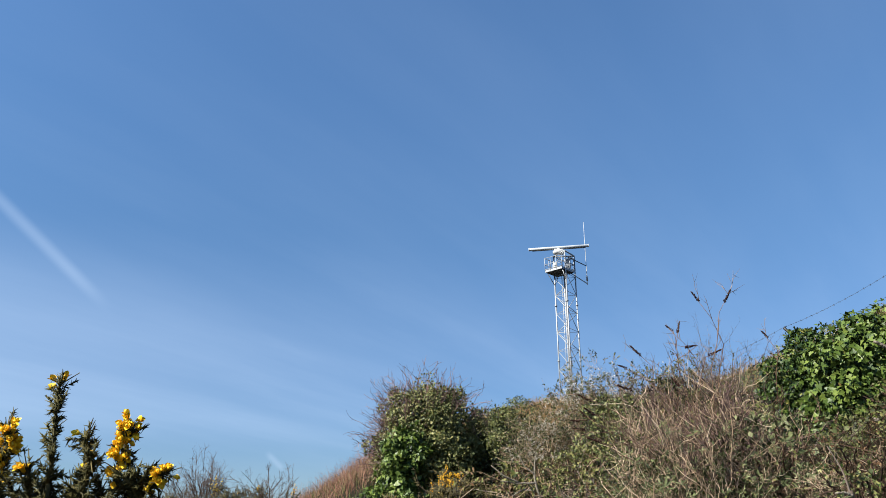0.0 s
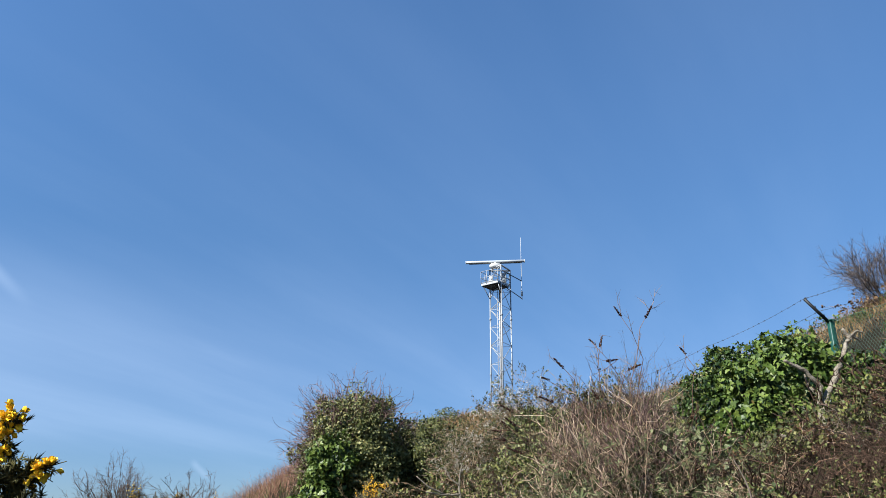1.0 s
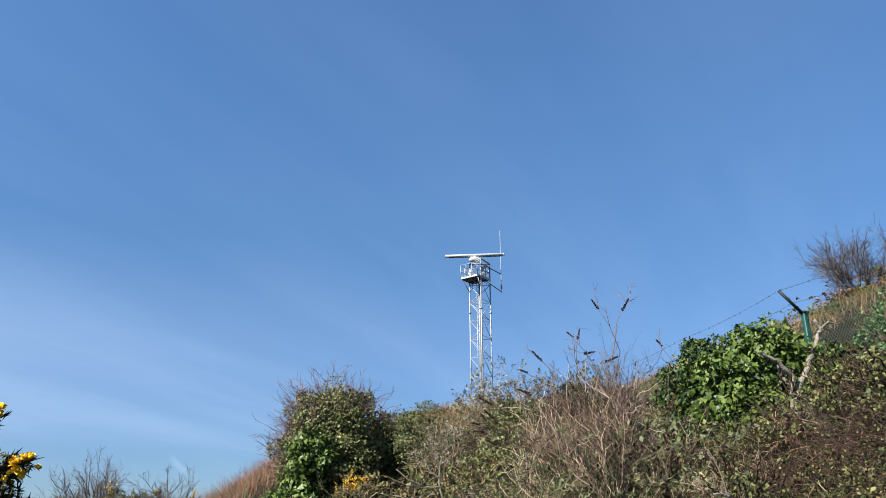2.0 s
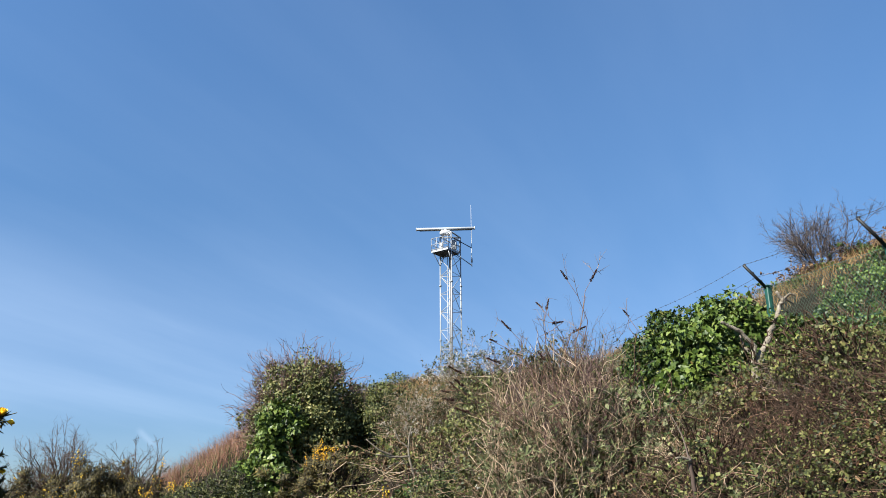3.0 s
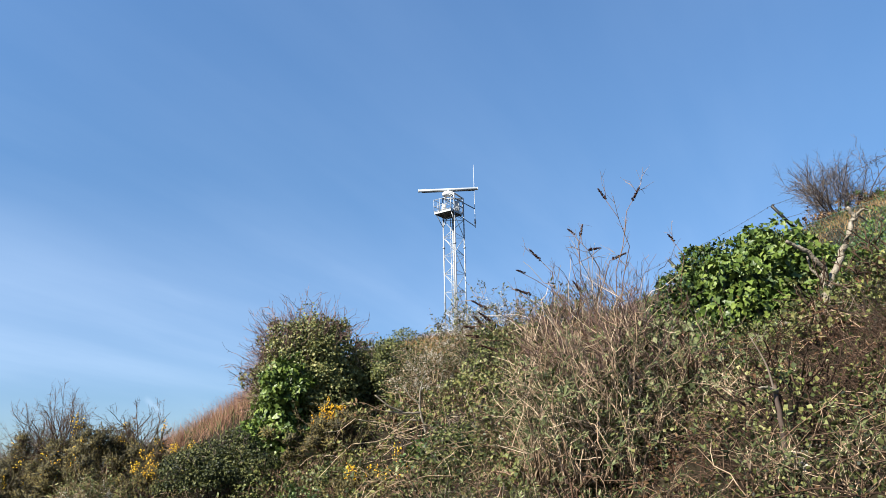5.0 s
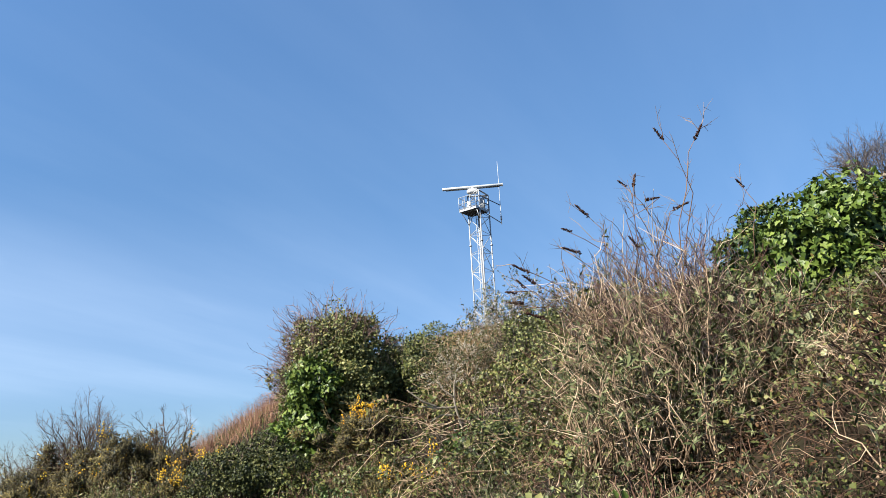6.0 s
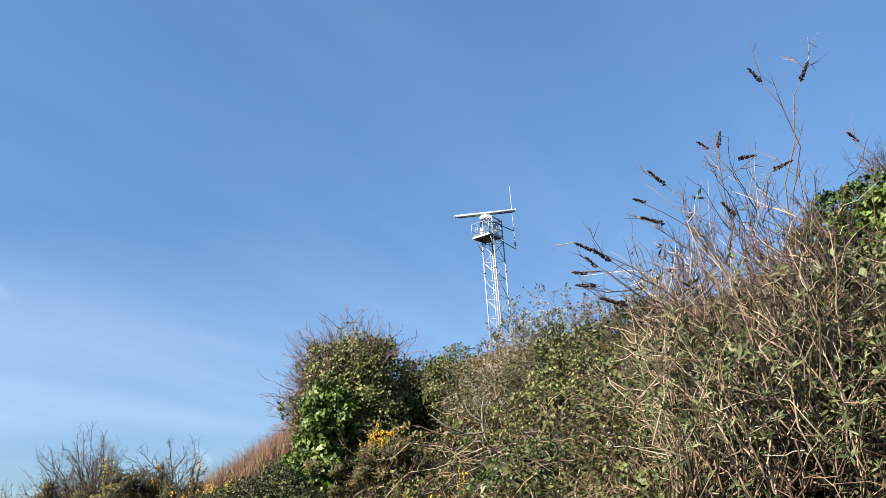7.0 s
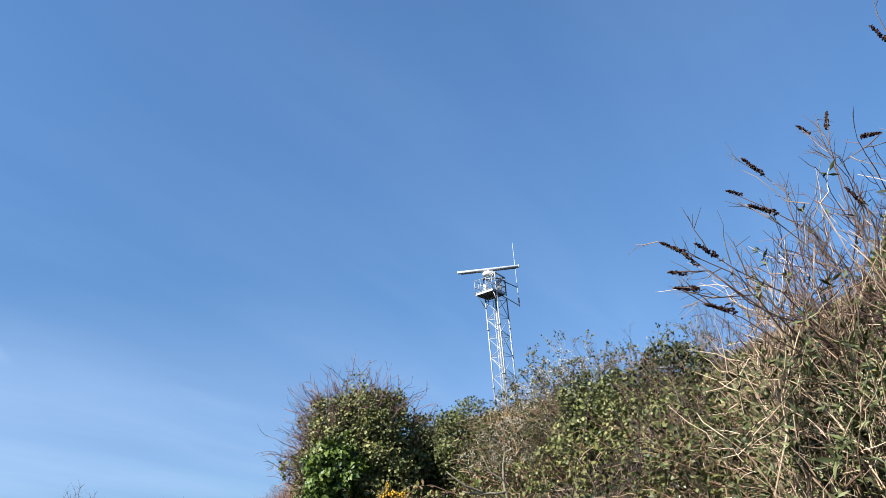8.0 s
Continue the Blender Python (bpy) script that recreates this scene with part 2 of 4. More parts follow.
def unit(v):
    return v / np.maximum(np.linalg.norm(v, axis=-1, keepdims=True), 1e-9)


def tubes(paths, r0, r1, sides=3):
    """Tapered tubes along n paths of k points."""
    paths = np.asarray(paths, float)
    n, k, _ = paths.shape
    d = unit(np.gradient(paths, axis=1))
    ref = np.where(np.abs(d[..., 2:3]) > 0.9, np.array([1.0, 0, 0]), np.array([0, 0, 1.0]))
    u = unit(np.cross(d, ref))
    w = np.cross(d, u)
    r = np.linspace(0, 1, k)[None, :]
    rad = (np.broadcast_to(np.asarray(r0, float), (n,))[:, None] * (1 - r) + np.broadcast_to(np.asarray(r1, float), (n,))[:, None] * r)
    a = np.arange(sides) * 2 * np.pi / sides
    ring = u[:, :, None] * np.cos(a)[:, None] + w[:, :, None] * np.sin(a)[:, None]
    v = (paths[:, :, None] + ring * rad[:, :, None, None]).reshape(-1, 3)
    i = np.arange(n)[:, None, None] * k * sides + np.arange(k - 1)[None, :, None] * sides
    j = np.arange(sides)[None, None, :]
    j2 = (j + 1) % sides
    q = np.stack([i + j, i + j2, i + sides + j2, i + sides + j], -1).reshape(-1, 4)
    caps = []
    if sides > 3:
        base = np.arange(n)[:, None] * k * sides
        for end, flip in ((0, -1), ((k - 1) * sides, 1)):
            c = base + end + np.arange(sides)[None, ::flip]
            for s in range(1, sides - 1):
                caps.append(np.stack([c[:, 0], c[:, s], c[:, s + 1]], -1))
    return v, [q] + caps


def arcs(base, d, length, k=5, droop=0.2, wig=0.05):
    base, d = np.asarray(base, float), unit(np.asarray(d, float))
    n = len(base)
    length = np.broadcast_to(np.asarray(length, float), (n,))[:, None, None]
    s = np.linspace(0, 1, k)[None, :, None]
    p = base[:, None] + d[:, None] * length * s
    p[..., 2] -= (droop * length * s * s)[..., 0] if np.isscalar(droop) else (droop[:, None, None] * length * s * s)[..., 0]
    step = rng.normal(0, wig, (n, k, 3)) * length
    step[:, 0] = 0
    return p + np.cumsum(step, axis=1) * 0.6


def branch_off(parents, per, length, spread=0.8, k=4, droop=0.0, wig=0.06, lo=0.3):
    """Side twigs out of random points of the parents."""
    n, kk, _ = parents.shape
    idx = np.repeat(np.arange(n), per)
    s = rng.uniform(lo, 1.0, len(idx)) * (kk - 1)
    i = np.minimum(s.astype(int), kk - 2)
    f = (s - i)[:, None]
    p = parents[idx, i] * (1 - f) + parents[idx, i + 1] * f
    d = unit(parents[idx, i + 1] - parents[idx, i]) + rng.normal(0, spread, (len(idx), 3))
    return arcs(p, d, length * rng.uniform(0.5, 1.2, len(idx)), k, droop, wig)


# leaf outlines: x across, y along, z lift
LANCE = np.array([(0, 0, 0), (-0.5, 0.45, 0.12), (0, 1, -0.05), (0.5, 0.45, 0.12)], float), np.array([(0, 2, 1), (0, 3, 2)])
OVAL = np.array([(0, 0, 0), (-0.5, 0.5, 0.12), (0, 1, -0.08), (0.5, 0.5, 0.12), (-0.32, 0.82, 0.05), (0.32, 0.82, 0.05)], float), np.array([(0, 2, 4), (0, 4, 1), (0, 5, 2), (0, 3, 5)])
LOBED = np.array([(0, 0.1, 0), (-0.32, -0.08, 0.03), (-0.62, 0.30, 0.10), (-0.30, 0.45, 0.02), (-0.22, 0.72, 0.03), (0, 1.0, -0.08),
                  (0.22, 0.72, 0.03), (0.30, 0.45, 0.02), (0.62, 0.30, 0.10), (0.32, -0.08, 0.03)], float), \
    np.array([(0, 2, 1), (0, 3, 2), (0, 4, 3), (0, 5, 4), (0, 6, 5), (0, 7, 6), (0, 8, 7), (0, 9, 8)])
SPINE = np.array([(-0.5, 0, 0), (0.5, 0, 0), (0, 0, 0.8), (0, 1, 0)], float), np.array([(0, 1, 3), (1, 2, 3), (2, 0, 3)])


def leaves(shape, at, along, up, length, width):
    sv, sf = shape
    at, y = np.asarray(at, float), unit(np.asarray(along, float))
    x = unit(np.cross(y, np.asarray(up, float)))
    z = np.cross(x, y)
    n = len(at)
    length = np.broadcast_to(np.asarray(length, float), (n,))[:, None, None]
    width = np.broadcast_to(np.asarray(width, float), (n,))[:, None, None]
    v = at[:, None] + x[:, None] * sv[None, :, 0:1] * width + y[:, None] * sv[None, :, 1:2] * length + z[:, None] * sv[None, :, 2:3] * width
    f = (np.arange(n)[:, None, None] * len(sv) + sf[None]).reshape(-1, 3)
    return v.reshape(-1, 3), [f]


def leaves_on(paths, per, shape, length, width, spread=0.9, lo=0.2, lift=0.5):
    n, k, _ = paths.shape
    idx = np.repeat(np.arange(n), per)
    s = rng.uniform(lo, 1.0, len(idx)) * (k - 1)
    i = np.minimum(s.astype(int), k - 2)
    f = (s - i)[:, None]
    p = paths[idx, i] * (1 - f) + paths[idx, i + 1] * f
    d = unit(paths[idx, i + 1] - paths[idx, i]) + rng.normal(0, spread, (len(idx), 3))
    up = rng.normal(0, 0.6, (len(idx), 3)) + (0, 0, lift + 0.4)
    size = rng.uniform(0.6, 1.25, len(idx))
    return leaves(shape, p, d, up, length * size, width * size)


def whorls(paths, per, k, shape, length, width, lo=0.4, spread=0.9, lift=0.5):
    """Tufts of k leaves round random points of the paths, all of a tuft facing one way."""
    n, kk, _ = paths.shape
    idx = np.repeat(np.arange(n), per)
    s = rng.uniform(lo, 1.0, len(idx)) * (kk - 1)
    i = np.minimum(s.astype(int), kk - 2)
    f = (s - i)[:, None]
    p = paths[idx, i] * (1 - f) + paths[idx, i + 1] * f
    axis = unit(unit(paths[idx, i + 1] - paths[idx, i]) + rng.normal(0, 0.45, (len(idx), 3)) + (-0.15, -0.2, lift))
    side = unit(np.cross(axis, rng.normal(0, 1, axis.shape)))
    other = np.cross(axis, side)
    size = np.repeat(rng.uniform(0.6, 1.3, len(idx)), k)
    a = np.tile(np.arange(k) * 2 * np.pi / k, len(idx)) + rng.normal(0, 0.35, len(idx) * k)
    axis, side, other, p = (np.repeat(v, k, axis=0) for v in (axis, side, other, p))
    along = axis * rng.uniform(0.1, 0.8, len(p))[:, None] + spread * (side * np.cos(a)[:, None] + other * np.sin(a)[:, None])
    size = size * rng.uniform(0.7, 1.2, len(p))
    return leaves(shape, p + rng.normal(0, 0.12 * length, p.shape), along, axis + rng.normal(0, 0.2, axis.shape), length * size, width * size)


def blades(paths, width):
    """Flat tapering blades along n paths."""
    n, k, _ = paths.shape
    side = unit(np.cross(paths[:, -1] - paths[:, 0], rng.normal(0, 1, (n, 3))))[:, None] * (width * np.linspace(1, 0.25, k))[None, :, None]
    v = np.stack([paths - side, paths + side], 2).reshape(-1, 3)
    i = (np.arange(n)[:, None] * k + np.arange(k - 1)[None]).ravel() * 2
    return v, [np.stack([i, i + 1, i + 3, i + 2], -1)]


def blobs(at, rx, rz, axis=None, seg=5):
    """Small faceted beads, pointed at both ends."""
    at = np.asarray(at, float)
    n = len(at)
    axis = rng.normal(0, 1, (n, 3)) if axis is None else np.asarray(axis, float)
    z = unit(axis)
    x = unit(np.cross(z, rng.normal(0, 1, (n, 3))))
    y = np.cross(z, x)
    a = np.arange(seg) * 2 * np.pi / seg
    loc = np.concatenate([[(0, 0, -1)], np.stack([np.cos(a), np.sin(a), np.zeros(seg) - 0.25], -1), np.stack([0.7 * np.cos(a), 0.7 * np.sin(a), np.zeros(seg) + 0.55], -1), [(0, 0, 1)]])
    rx, rz = (np.broadcast_to(np.asarray(r, float), (n,))[:, None, None] for r in (rx, rz))
    v = at[:, None] + x[:, None] * loc[None, :, 0:1] * rx + y[:, None] * loc[None, :, 1:2] * rx + z[:, None] * loc[None, :, 2:3] * rz
    j = np.arange(seg)
    j2 = (j + 1) % seg
    top = 2 * seg + 1
    tri = np.concatenate([np.stack([0 * j, 1 + j2, 1 + j], -1), np.stack([1 + j, 1 + j2, 1 + seg + j2], -1), np.stack([1 + j, 1 + seg + j2, 1 + seg + j], -1), np.stack([0 * j + top, 1 + seg + j, 1 + seg + j2], -1)])
    f = (np.arange(n)[:, None, None] * len(loc) + tri[None]).reshape(-1, 3)
    return v.reshape(-1, 3), [f]


def box(cx, cy, cz, sx, sy, sz, bevel=0.0):
    bm = bmesh.new()
    bmesh.ops.create_cube(bm, size=1, matrix=Matrix.Translation((cx, cy, cz)) @ Matrix.Diagonal((sx, sy, sz, 1)))
    if bevel:
        bmesh.ops.bevel(bm, geom=bm.edges[:], offset=bevel, segments=1, affect="EDGES")
    bmesh.ops.triangulate(bm, faces=bm.faces[:])
    bm.verts.index_update()
    v = np.array([p.co for p in bm.verts])
    f = np.array([[q.index for q in g.verts] for g in bm.faces])
    bm.free()
    return v, [f]


def bar(p, q, r, sides=6):
    return tubes(np.array([[p, q]], float), r, r, sides)


def thing(name, at, label, category, group="", kind="", turn=0.0):
    ob = new(name)
    ob.empty_display_size = 0.1
    ob.matrix_basis = pose(*at, 0, 0, turn)
    return tagged(ob, label, category, group, kind)


def part(name, geo, mat, parent, label="", shade=False):
    me = geo if isinstance(geo, bpy.types.Mesh) else mesh_of(name, *geo)
    if not me.materials:
        me.materials.append(mat)
    if shade:
        me.polygons.foreach_set("use_smooth", np.ones(len(me.polygons), bool))
    ob = new(name, me)
    ob.parent = parent
    if label:
        ob["label"] = label
    if name in MANY:
        ob["kind"] = "stuff"
    return ob


MANY = {"cane_tangle", "stem_tangle", "twig_tangle", "foliage", "dead_foliage", "inner_foliage", "young_foliage", "twig_halo", "spine_cover", "bloom", "seed_fluff"}


def dome_points(n, rx, ry, rz, lo=0.75, hi=1.05, below=-0.15, lumps=0.14, seed=0.0, boxy=2.0):
    """Points near the skin of a lumpy half-ellipsoid, with their outward directions."""
    d = rng.normal(0, 1, (int(n * 2.6) + 20, 3))
    d = unit(d)
    d = d[d[:, 2] > below][:n]
    square = 1 / np.sum(np.abs(d) ** boxy, axis=1) ** (1 / boxy)
    lump = 1 + lumps * (np.sin(5 * d[:, 0] + seed) * np.sin(4 * d[:, 1] + 2 * seed) + 0.7 * np.sin(9 * d[:, 0] + 7 * d[:, 2] + seed) + 0.5 * np.sin(13 * d[:, 1] - 8 * d[:, 2]))
    r = (rng.uniform(lo, hi, len(d)) * lump * square)[:, None]
    return d * r * (rx, ry, rz), unit(d / (rx, ry, rz))


# ---- ground ----
def ground_grid():
    gx = np.unique(np.concatenate([np.arange(-14, 24, 0.35), -14 - 1.2 ** np.arange(1, 38), 24 + 1.2 ** np.arange(1, 38)]))
    gy = np.unique(np.concatenate([np.arange(-6, 32, 0.35), -6 - 1.2 ** np.arange(1, 38), 32 + 1.2 ** np.arange(1, 38)]))
    X, Y = np.meshgrid(gx, gy)
    v = np.stack([X, Y, height(X, Y)], -1).reshape(-1, 3)
    c, r = len(gx), len(gy)
    i = (np.arange(r - 1)[:, None] * c + np.arange(c - 1)[None]).ravel()
    return v, [np.stack([i, i + 1, i + c + 1, i + c], -1)]


ground = new("ground", mesh_of("ground", *ground_grid()))
ground.data.materials.append(M_SHADED_SOIL)
ground.data.polygons.foreach_set("use_smooth", np.ones(len(ground.data.polygons), bool))
tagged(ground, "brown soil hillside, colour darkened as shade, with leaf litter and sparse grass", "ground", kind="structure")


def on(x, y, dz=0.0):
    return (x, y, float(height(x, y)) + dz)


# ---- radar tower ----
TX, TY = 9.55, 58.0
TZ = float(height(TX, TY))
TOP = 20.8            # deck height above the sea of z
SIDE = 1.62           # distance between the legs of the three-sided mast


def radar_tower():
    tw = thing("radar_tower", (TX, TY, TZ), "white galvanised three-legged lattice radar tower with scanner bar", "radar tower", turn=-6)
    deck = TOP - TZ
    r = SIDE / math.sqrt(3)
    cs = [(r * math.cos(radians(a)), r * math.sin(radians(a))) for a in (-90, 30, 150)]   # front, far right, far left
    for x, y in cs:
        part("leg", bar((x, y, -0.6), (x, y, deck + 1.48), 0.052, 8), M_GALV, tw)
    step = 1.46
    lvl = np.arange(deck - 0.35, -0.6, -step)
    for z in np.arange(deck - 2.6, 0, -4.35):
        for x, y in cs:
            part("flange", bar((x, y, z - 0.05), (x, y, z + 0.05), 0.10, 8), M_GALV, tw)
    for i, z in enumerate(lvl):
        for a in range(3):
            p, q = cs[a], cs[(a + 1) % 3]
            part("horizontal_brace", bar((*p, z), (*q, z), 0.020, 5), M_GALV, tw)
            if a == 2:
                p, q = q, p
            s, e = (p, q) if a == 2 or i % 2 else (q, p)
            part("diagonal_brace", bar((*s, z - step), (*e, z), 0.026, 5), M_GALV, tw)
    lad = part("ladder", join(bar((0.10, 0.12, 0), (0.10, 0.12, deck), 0.028, 5), bar((-0.26, 0.12, 0), (-0.26, 0.12, deck), 0.028, 5)), M_GALV, tw)
    rung = mesh_of("rung", *bar((-0.26, 0.12, 0), (0.10, 0.12, 0), 0.016, 4))
    for z in np.arange(0.3, deck, 0.34):
        part("rung", rung, M_GALV, lad).location.z = z
    part("cable_tray", box(-0.05, 0.36, deck / 2, 0.14, 0.06, deck, 0.01), M_GALV, tw, "grey cable run")
    # working platform, one corner towards the path
    half, turn = 0.80, radians(52)
    cx, cy = -0.42, -0.1
    rim = [(cx + half * 1.414 * math.cos(turn + radians(45 + 90 * k)), cy + half * 1.414 * math.sin(turn + radians(45 + 90 * k))) for k in range(4)]
    for name, z, thick, grow, mat, note in (("platform", deck, 0.16, 1.0, M_GALV, ""), ("grating", deck - 0.10, 0.03, 0.95, M_DARK, "dark underside of the platform")):
        bm = bmesh.new()
        low = [bm.verts.new((cx + (x - cx) * grow, cy + (y - cy) * grow, z - thick / 2)) for x, y in rim]
        bm.faces.new(low[::-1])
        top = [bm.verts.new((v.co.x, v.co.y, z + thick / 2)) for v in low]
        bm.faces.new(top)
        for k in range(4):
            bm.faces.new((low[k], low[(k + 1) % 4], top[(k + 1) % 4], top[k]))
        me = bpy.data.meshes.new(name)
        bm.to_mesh(me)
        bm.free()
        part(name, me, mat, tw, note)
    for i in range(4):
        p, q = np.array(rim[i]), np.array(rim[(i + 1) % 4])
        for h in (0.55, 1.08):
            part("handrail", bar((*p, deck + h), (*q, deck + h), 0.024, 5), M_GALV, tw)
        part("toe_board", bar((*p, deck + 0.14), (*q, deck + 0.14), 0.03, 4), M_GALV, tw)
        for s in np.linspace(0, 1, 4)[:-1]:
            c = p + (q - p) * s
            part("handrail_post", bar((*c, deck), (*c, deck + 1.1), 0.024, 5), M_GALV, tw)
    for x, y in rim[:3]:
        part("platform_strut", bar((0.9 * x, 0.9 * y, deck - 0.08), (*min(cs, key=lambda c: (c[0] - x) ** 2 + (c[1] - y) ** 2), deck - 0.95), 0.034, 5), M_GALV, tw)
    # head frame, gearbox, cabinets and scanner
    for a in range(3):
        p, q = cs[a], cs[(a + 1) % 3]
        part("head_beam", bar((*p, deck + 1.45), (*q, deck + 1.45), 0.06, 6), M_GALV, tw)
        part("head_brace", bar((*p, deck + 0.7), (*q, deck + 1.45), 0.035, 5), M_GALV, tw)
    part("junction_box", box(0.28, 0.25, deck + 0.75, 0.42, 0.3, 0.75, 0.03), M_GALV, tw, "grey equipment box")
    part("junction_box", box(-0.72, 0.05, deck + 0.55, 0.3, 0.26, 0.5, 0.03), M_WHITE, tw, "white equipment box")
    part("gearbox", box(-0.40, -0.15, deck + 1.62, 0.78, 0.55, 0.34, 0.07), M_WHITE, tw, "white turning unit")
    part("motor", bar((-0.85, -0.35, deck + 1.52), (-0.35, -0.25, deck + 1.56), 0.14, 10), M_WHITE, tw)
    part("pedestal", bar((-0.40, -0.15, deck + 1.7), (-0.40, -0.15, deck + 1.92), 0.13, 10), M_WHITE, tw)
    bar_turn = pose(-0.40, -0.15, deck + 1.98, 0, 0, -6)
    sc = part("scanner", box(0, 0, 0, 4.66, 0.24, 0.19, 0.05), M_SCANNER, tw, "long white slotted radar scanner bar")
    sc.matrix_basis = bar_turn
    part("scanner_back", box(0, 0.13, -0.06, 4.2, 0.10, 0.12, 0.02), M_DARK, sc, "dark backing beam")
    for u in (-2.33, 2.33):
        part("end_cap", box(u, 0, 0, 0.07, 0.27, 0.22, 0.03), M_WHITE, sc)
    # whip aerial on two stand-off arms
    wx, wy = 1.72, 0.55
    for z, z0 in ((deck + 0.62, deck + 1.45), (deck - 0.85, deck - 0.05)):
        part("standoff_arm", bar((0.1 if z > deck else 0.5, 0.3, z0), (wx, wy, z), 0.036, 6), M_DARK if z > deck else M_GALV, tw)
    part("whip_aerial", tubes(np.array([[(wx, wy, z) for z in (deck - 0.95, deck, deck + 2.0, deck + 4.35)]]), 0.034, 0.014, 6), M_WHITE, tw, "thin white whip aerial")
    part("aerial_clamp", bar((wx, wy, deck - 0.60), (wx, wy, deck - 0.25), 0.07, 8), M_GALV, tw)
    return tw


radar_tower()


# ---- security fence ----
POSTS = [(6.85, 5.3), (7.0, 8.3), (7.15, 11.3), (6.75, 14.2), (5.75, 16.8)]


def fence_post(x, y, h, turn):
    z = float(height(x, y))
    f = thing("fence_post", (x, y, z), "green steel fence post with black cranked barbed wire arm", "fence post", "security fence posts", turn=turn)
    part("post", join(box(0, 0, h / 2 - 0.2, 0.09, 0.09, h + 0.4, 0.012), box(0, 0, h + 0.01, 0.12, 0.12, 0.03, 0.008)), M_GREEN, f)
    part("arm", tubes(np.array([[(0.02, 0, h - 0.06), (-0.40, 0, h + 0.34)]]), 0.034, 0.03, 4), M_ARM, f, "black cranked arm")
    for s in (0.3, 0.62, 0.95):
        part("wire_clip", box(0.02 - 0.42 * s, 0, h - 0.06 + 0.40 * s + 0.03, 0.02, 0.03, 0.03), M_ARM, f)
    return f


def fence():
    tops = []
    for (x, y), top in zip(POSTS, (4.45, 4.63, 4.94, 4.85, 4.55)):
        fence_post(x, y, top - float(height(x, y)), 6)
        tops.append((x, y, top))
    mesh = thing("fence_mesh", on(*POSTS[2]), "green chain-link fence mesh between posts", "chain-link fence")
    wires = thing("barbed_wire", on(*POSTS[2]), "strands of rusty barbed wire along the fence arms", "barbed wire")
    o = np.array(on(*POSTS[2]))
    for a, b in zip(tops[:-1], tops[1:]):
        a, b = np.array(a), np.array(b)
        span = np.linalg.norm(b - a)
        for s in (0.45, 0.95):
            off = np.array([0.02 - 0.42 * s, 0, -0.06 + 0.40 * s + 0.04])
            u = np.linspace(0, 1, 9)[:, None]
            path = a + off + (b - a) * u - np.array([0, 0, 0.05]) * (4 * u * (1 - u)) - o
            barbs = []
            for q in np.linspace(0.03, 0.97, int(span / 0.16)):
                c = path[0] + (path[-1] - path[0]) * q - np.array([0, 0, 0.05]) * 4 * q * (1 - q)
                for _ in range(2):
                    e = unit(rng.normal(0, 1, 3)) * 0.018
                    barbs.append([c - e, c + e])
            part("strand", join(tubes(path[None], 0.003, 0.003), tubes(np.array(barbs), 0.003, 0.003)), M_WIRE, wires)
        n = int(span / 0.075)
        hgt = 1.75
        segs = []
        for i in range(-int(hgt / 0.075), n):
            for sgn in (1, -1):
                u0, u1 = i * 0.075, i * 0.075 + hgt
                h0, h1 = (0, hgt) if sgn > 0 else (hgt, 0)
                lo, hi = max(u0, 0), min(u1, span)
                if hi <= lo:
                    continue
                def pt(u):
                    t = (u - u0) / (u1 - u0)
                    return a + (b - a) * (u / span) + np.array([0, 0, -hgt + h0 + (h1 - h0) * t]) - o
                segs.append([pt(lo), pt(hi)])
        part("mesh_panel", tubes(np.array(segs), 0.0022, 0.0022), M_MESH, mesh)
        part("line_wire", tubes(np.array([[a - o, b - o], [a - o - (0, 0, 0.8), b - o - (0, 0, 0.8)]]), 0.004, 0.004), M_MESH, mesh)


fence()


# ---- plants ----
def ring_base(n, r):
    a, q = rng.uniform(0, 2 * np.pi, n), r * np.sqrt(rng.uniform(0, 1, n))
    return np.stack([q * np.cos(a), q * np.sin(a), np.full(n, -0.05)], -1)


def outward(n, tilt_lo, tilt_hi):
    a, t = rng.uniform(0, 2 * np.pi, n), np.radians(rng.uniform(tilt_lo, tilt_hi, n))
    return np.stack([np.sin(t) * np.cos(a), np.sin(t) * np.sin(a), np.cos(t)], -1)


def bramble_bush(at, label, size=0.75, canes=40, leaf=M_BRAMBLE, stem=M_CANE, per=12, dead=2, leaf_len=0.03, group="bramble bushes on the bank"):
    """Arching canes that make a hollow mound, with leaves in threes on its upper side."""
    b = thing("bramble_bush", at, label, "bramble", group)
    n = int(canes * 0.6)
    c = arcs(ring_base(n, 0.45 * size), outward(n, 5, 72), size * rng.uniform(0.8, 1.75, n), 7, 0.62, 0.055)
    t = branch_off(c, 5, 0.36 * size, 0.8, 4, 0.15, 0.10, 0.15)
    u = leaf_len / 0.03
    part("cane_tangle", join(tubes(c, 0.0046 * u ** 0.8, 0.0024 * u ** 0.8), tubes(t, 0.0027 * u, 0.0014 * u)), stem, b)
    part("foliage", join(whorls(t, max(1, per // 8), 3, OVAL, leaf_len, leaf_len * 0.72, 0.3), whorls(c, max(2, per // 4), 3, OVAL, leaf_len * 1.15, leaf_len * 0.8, 0.25)), leaf, b)
    if dead:
        part("dead_foliage", leaves_on(c, dead, OVAL, leaf_len * 1.1, leaf_len * 0.6, lo=0.0), M_DEAD, b, "curled brown dead leaves")
    return b


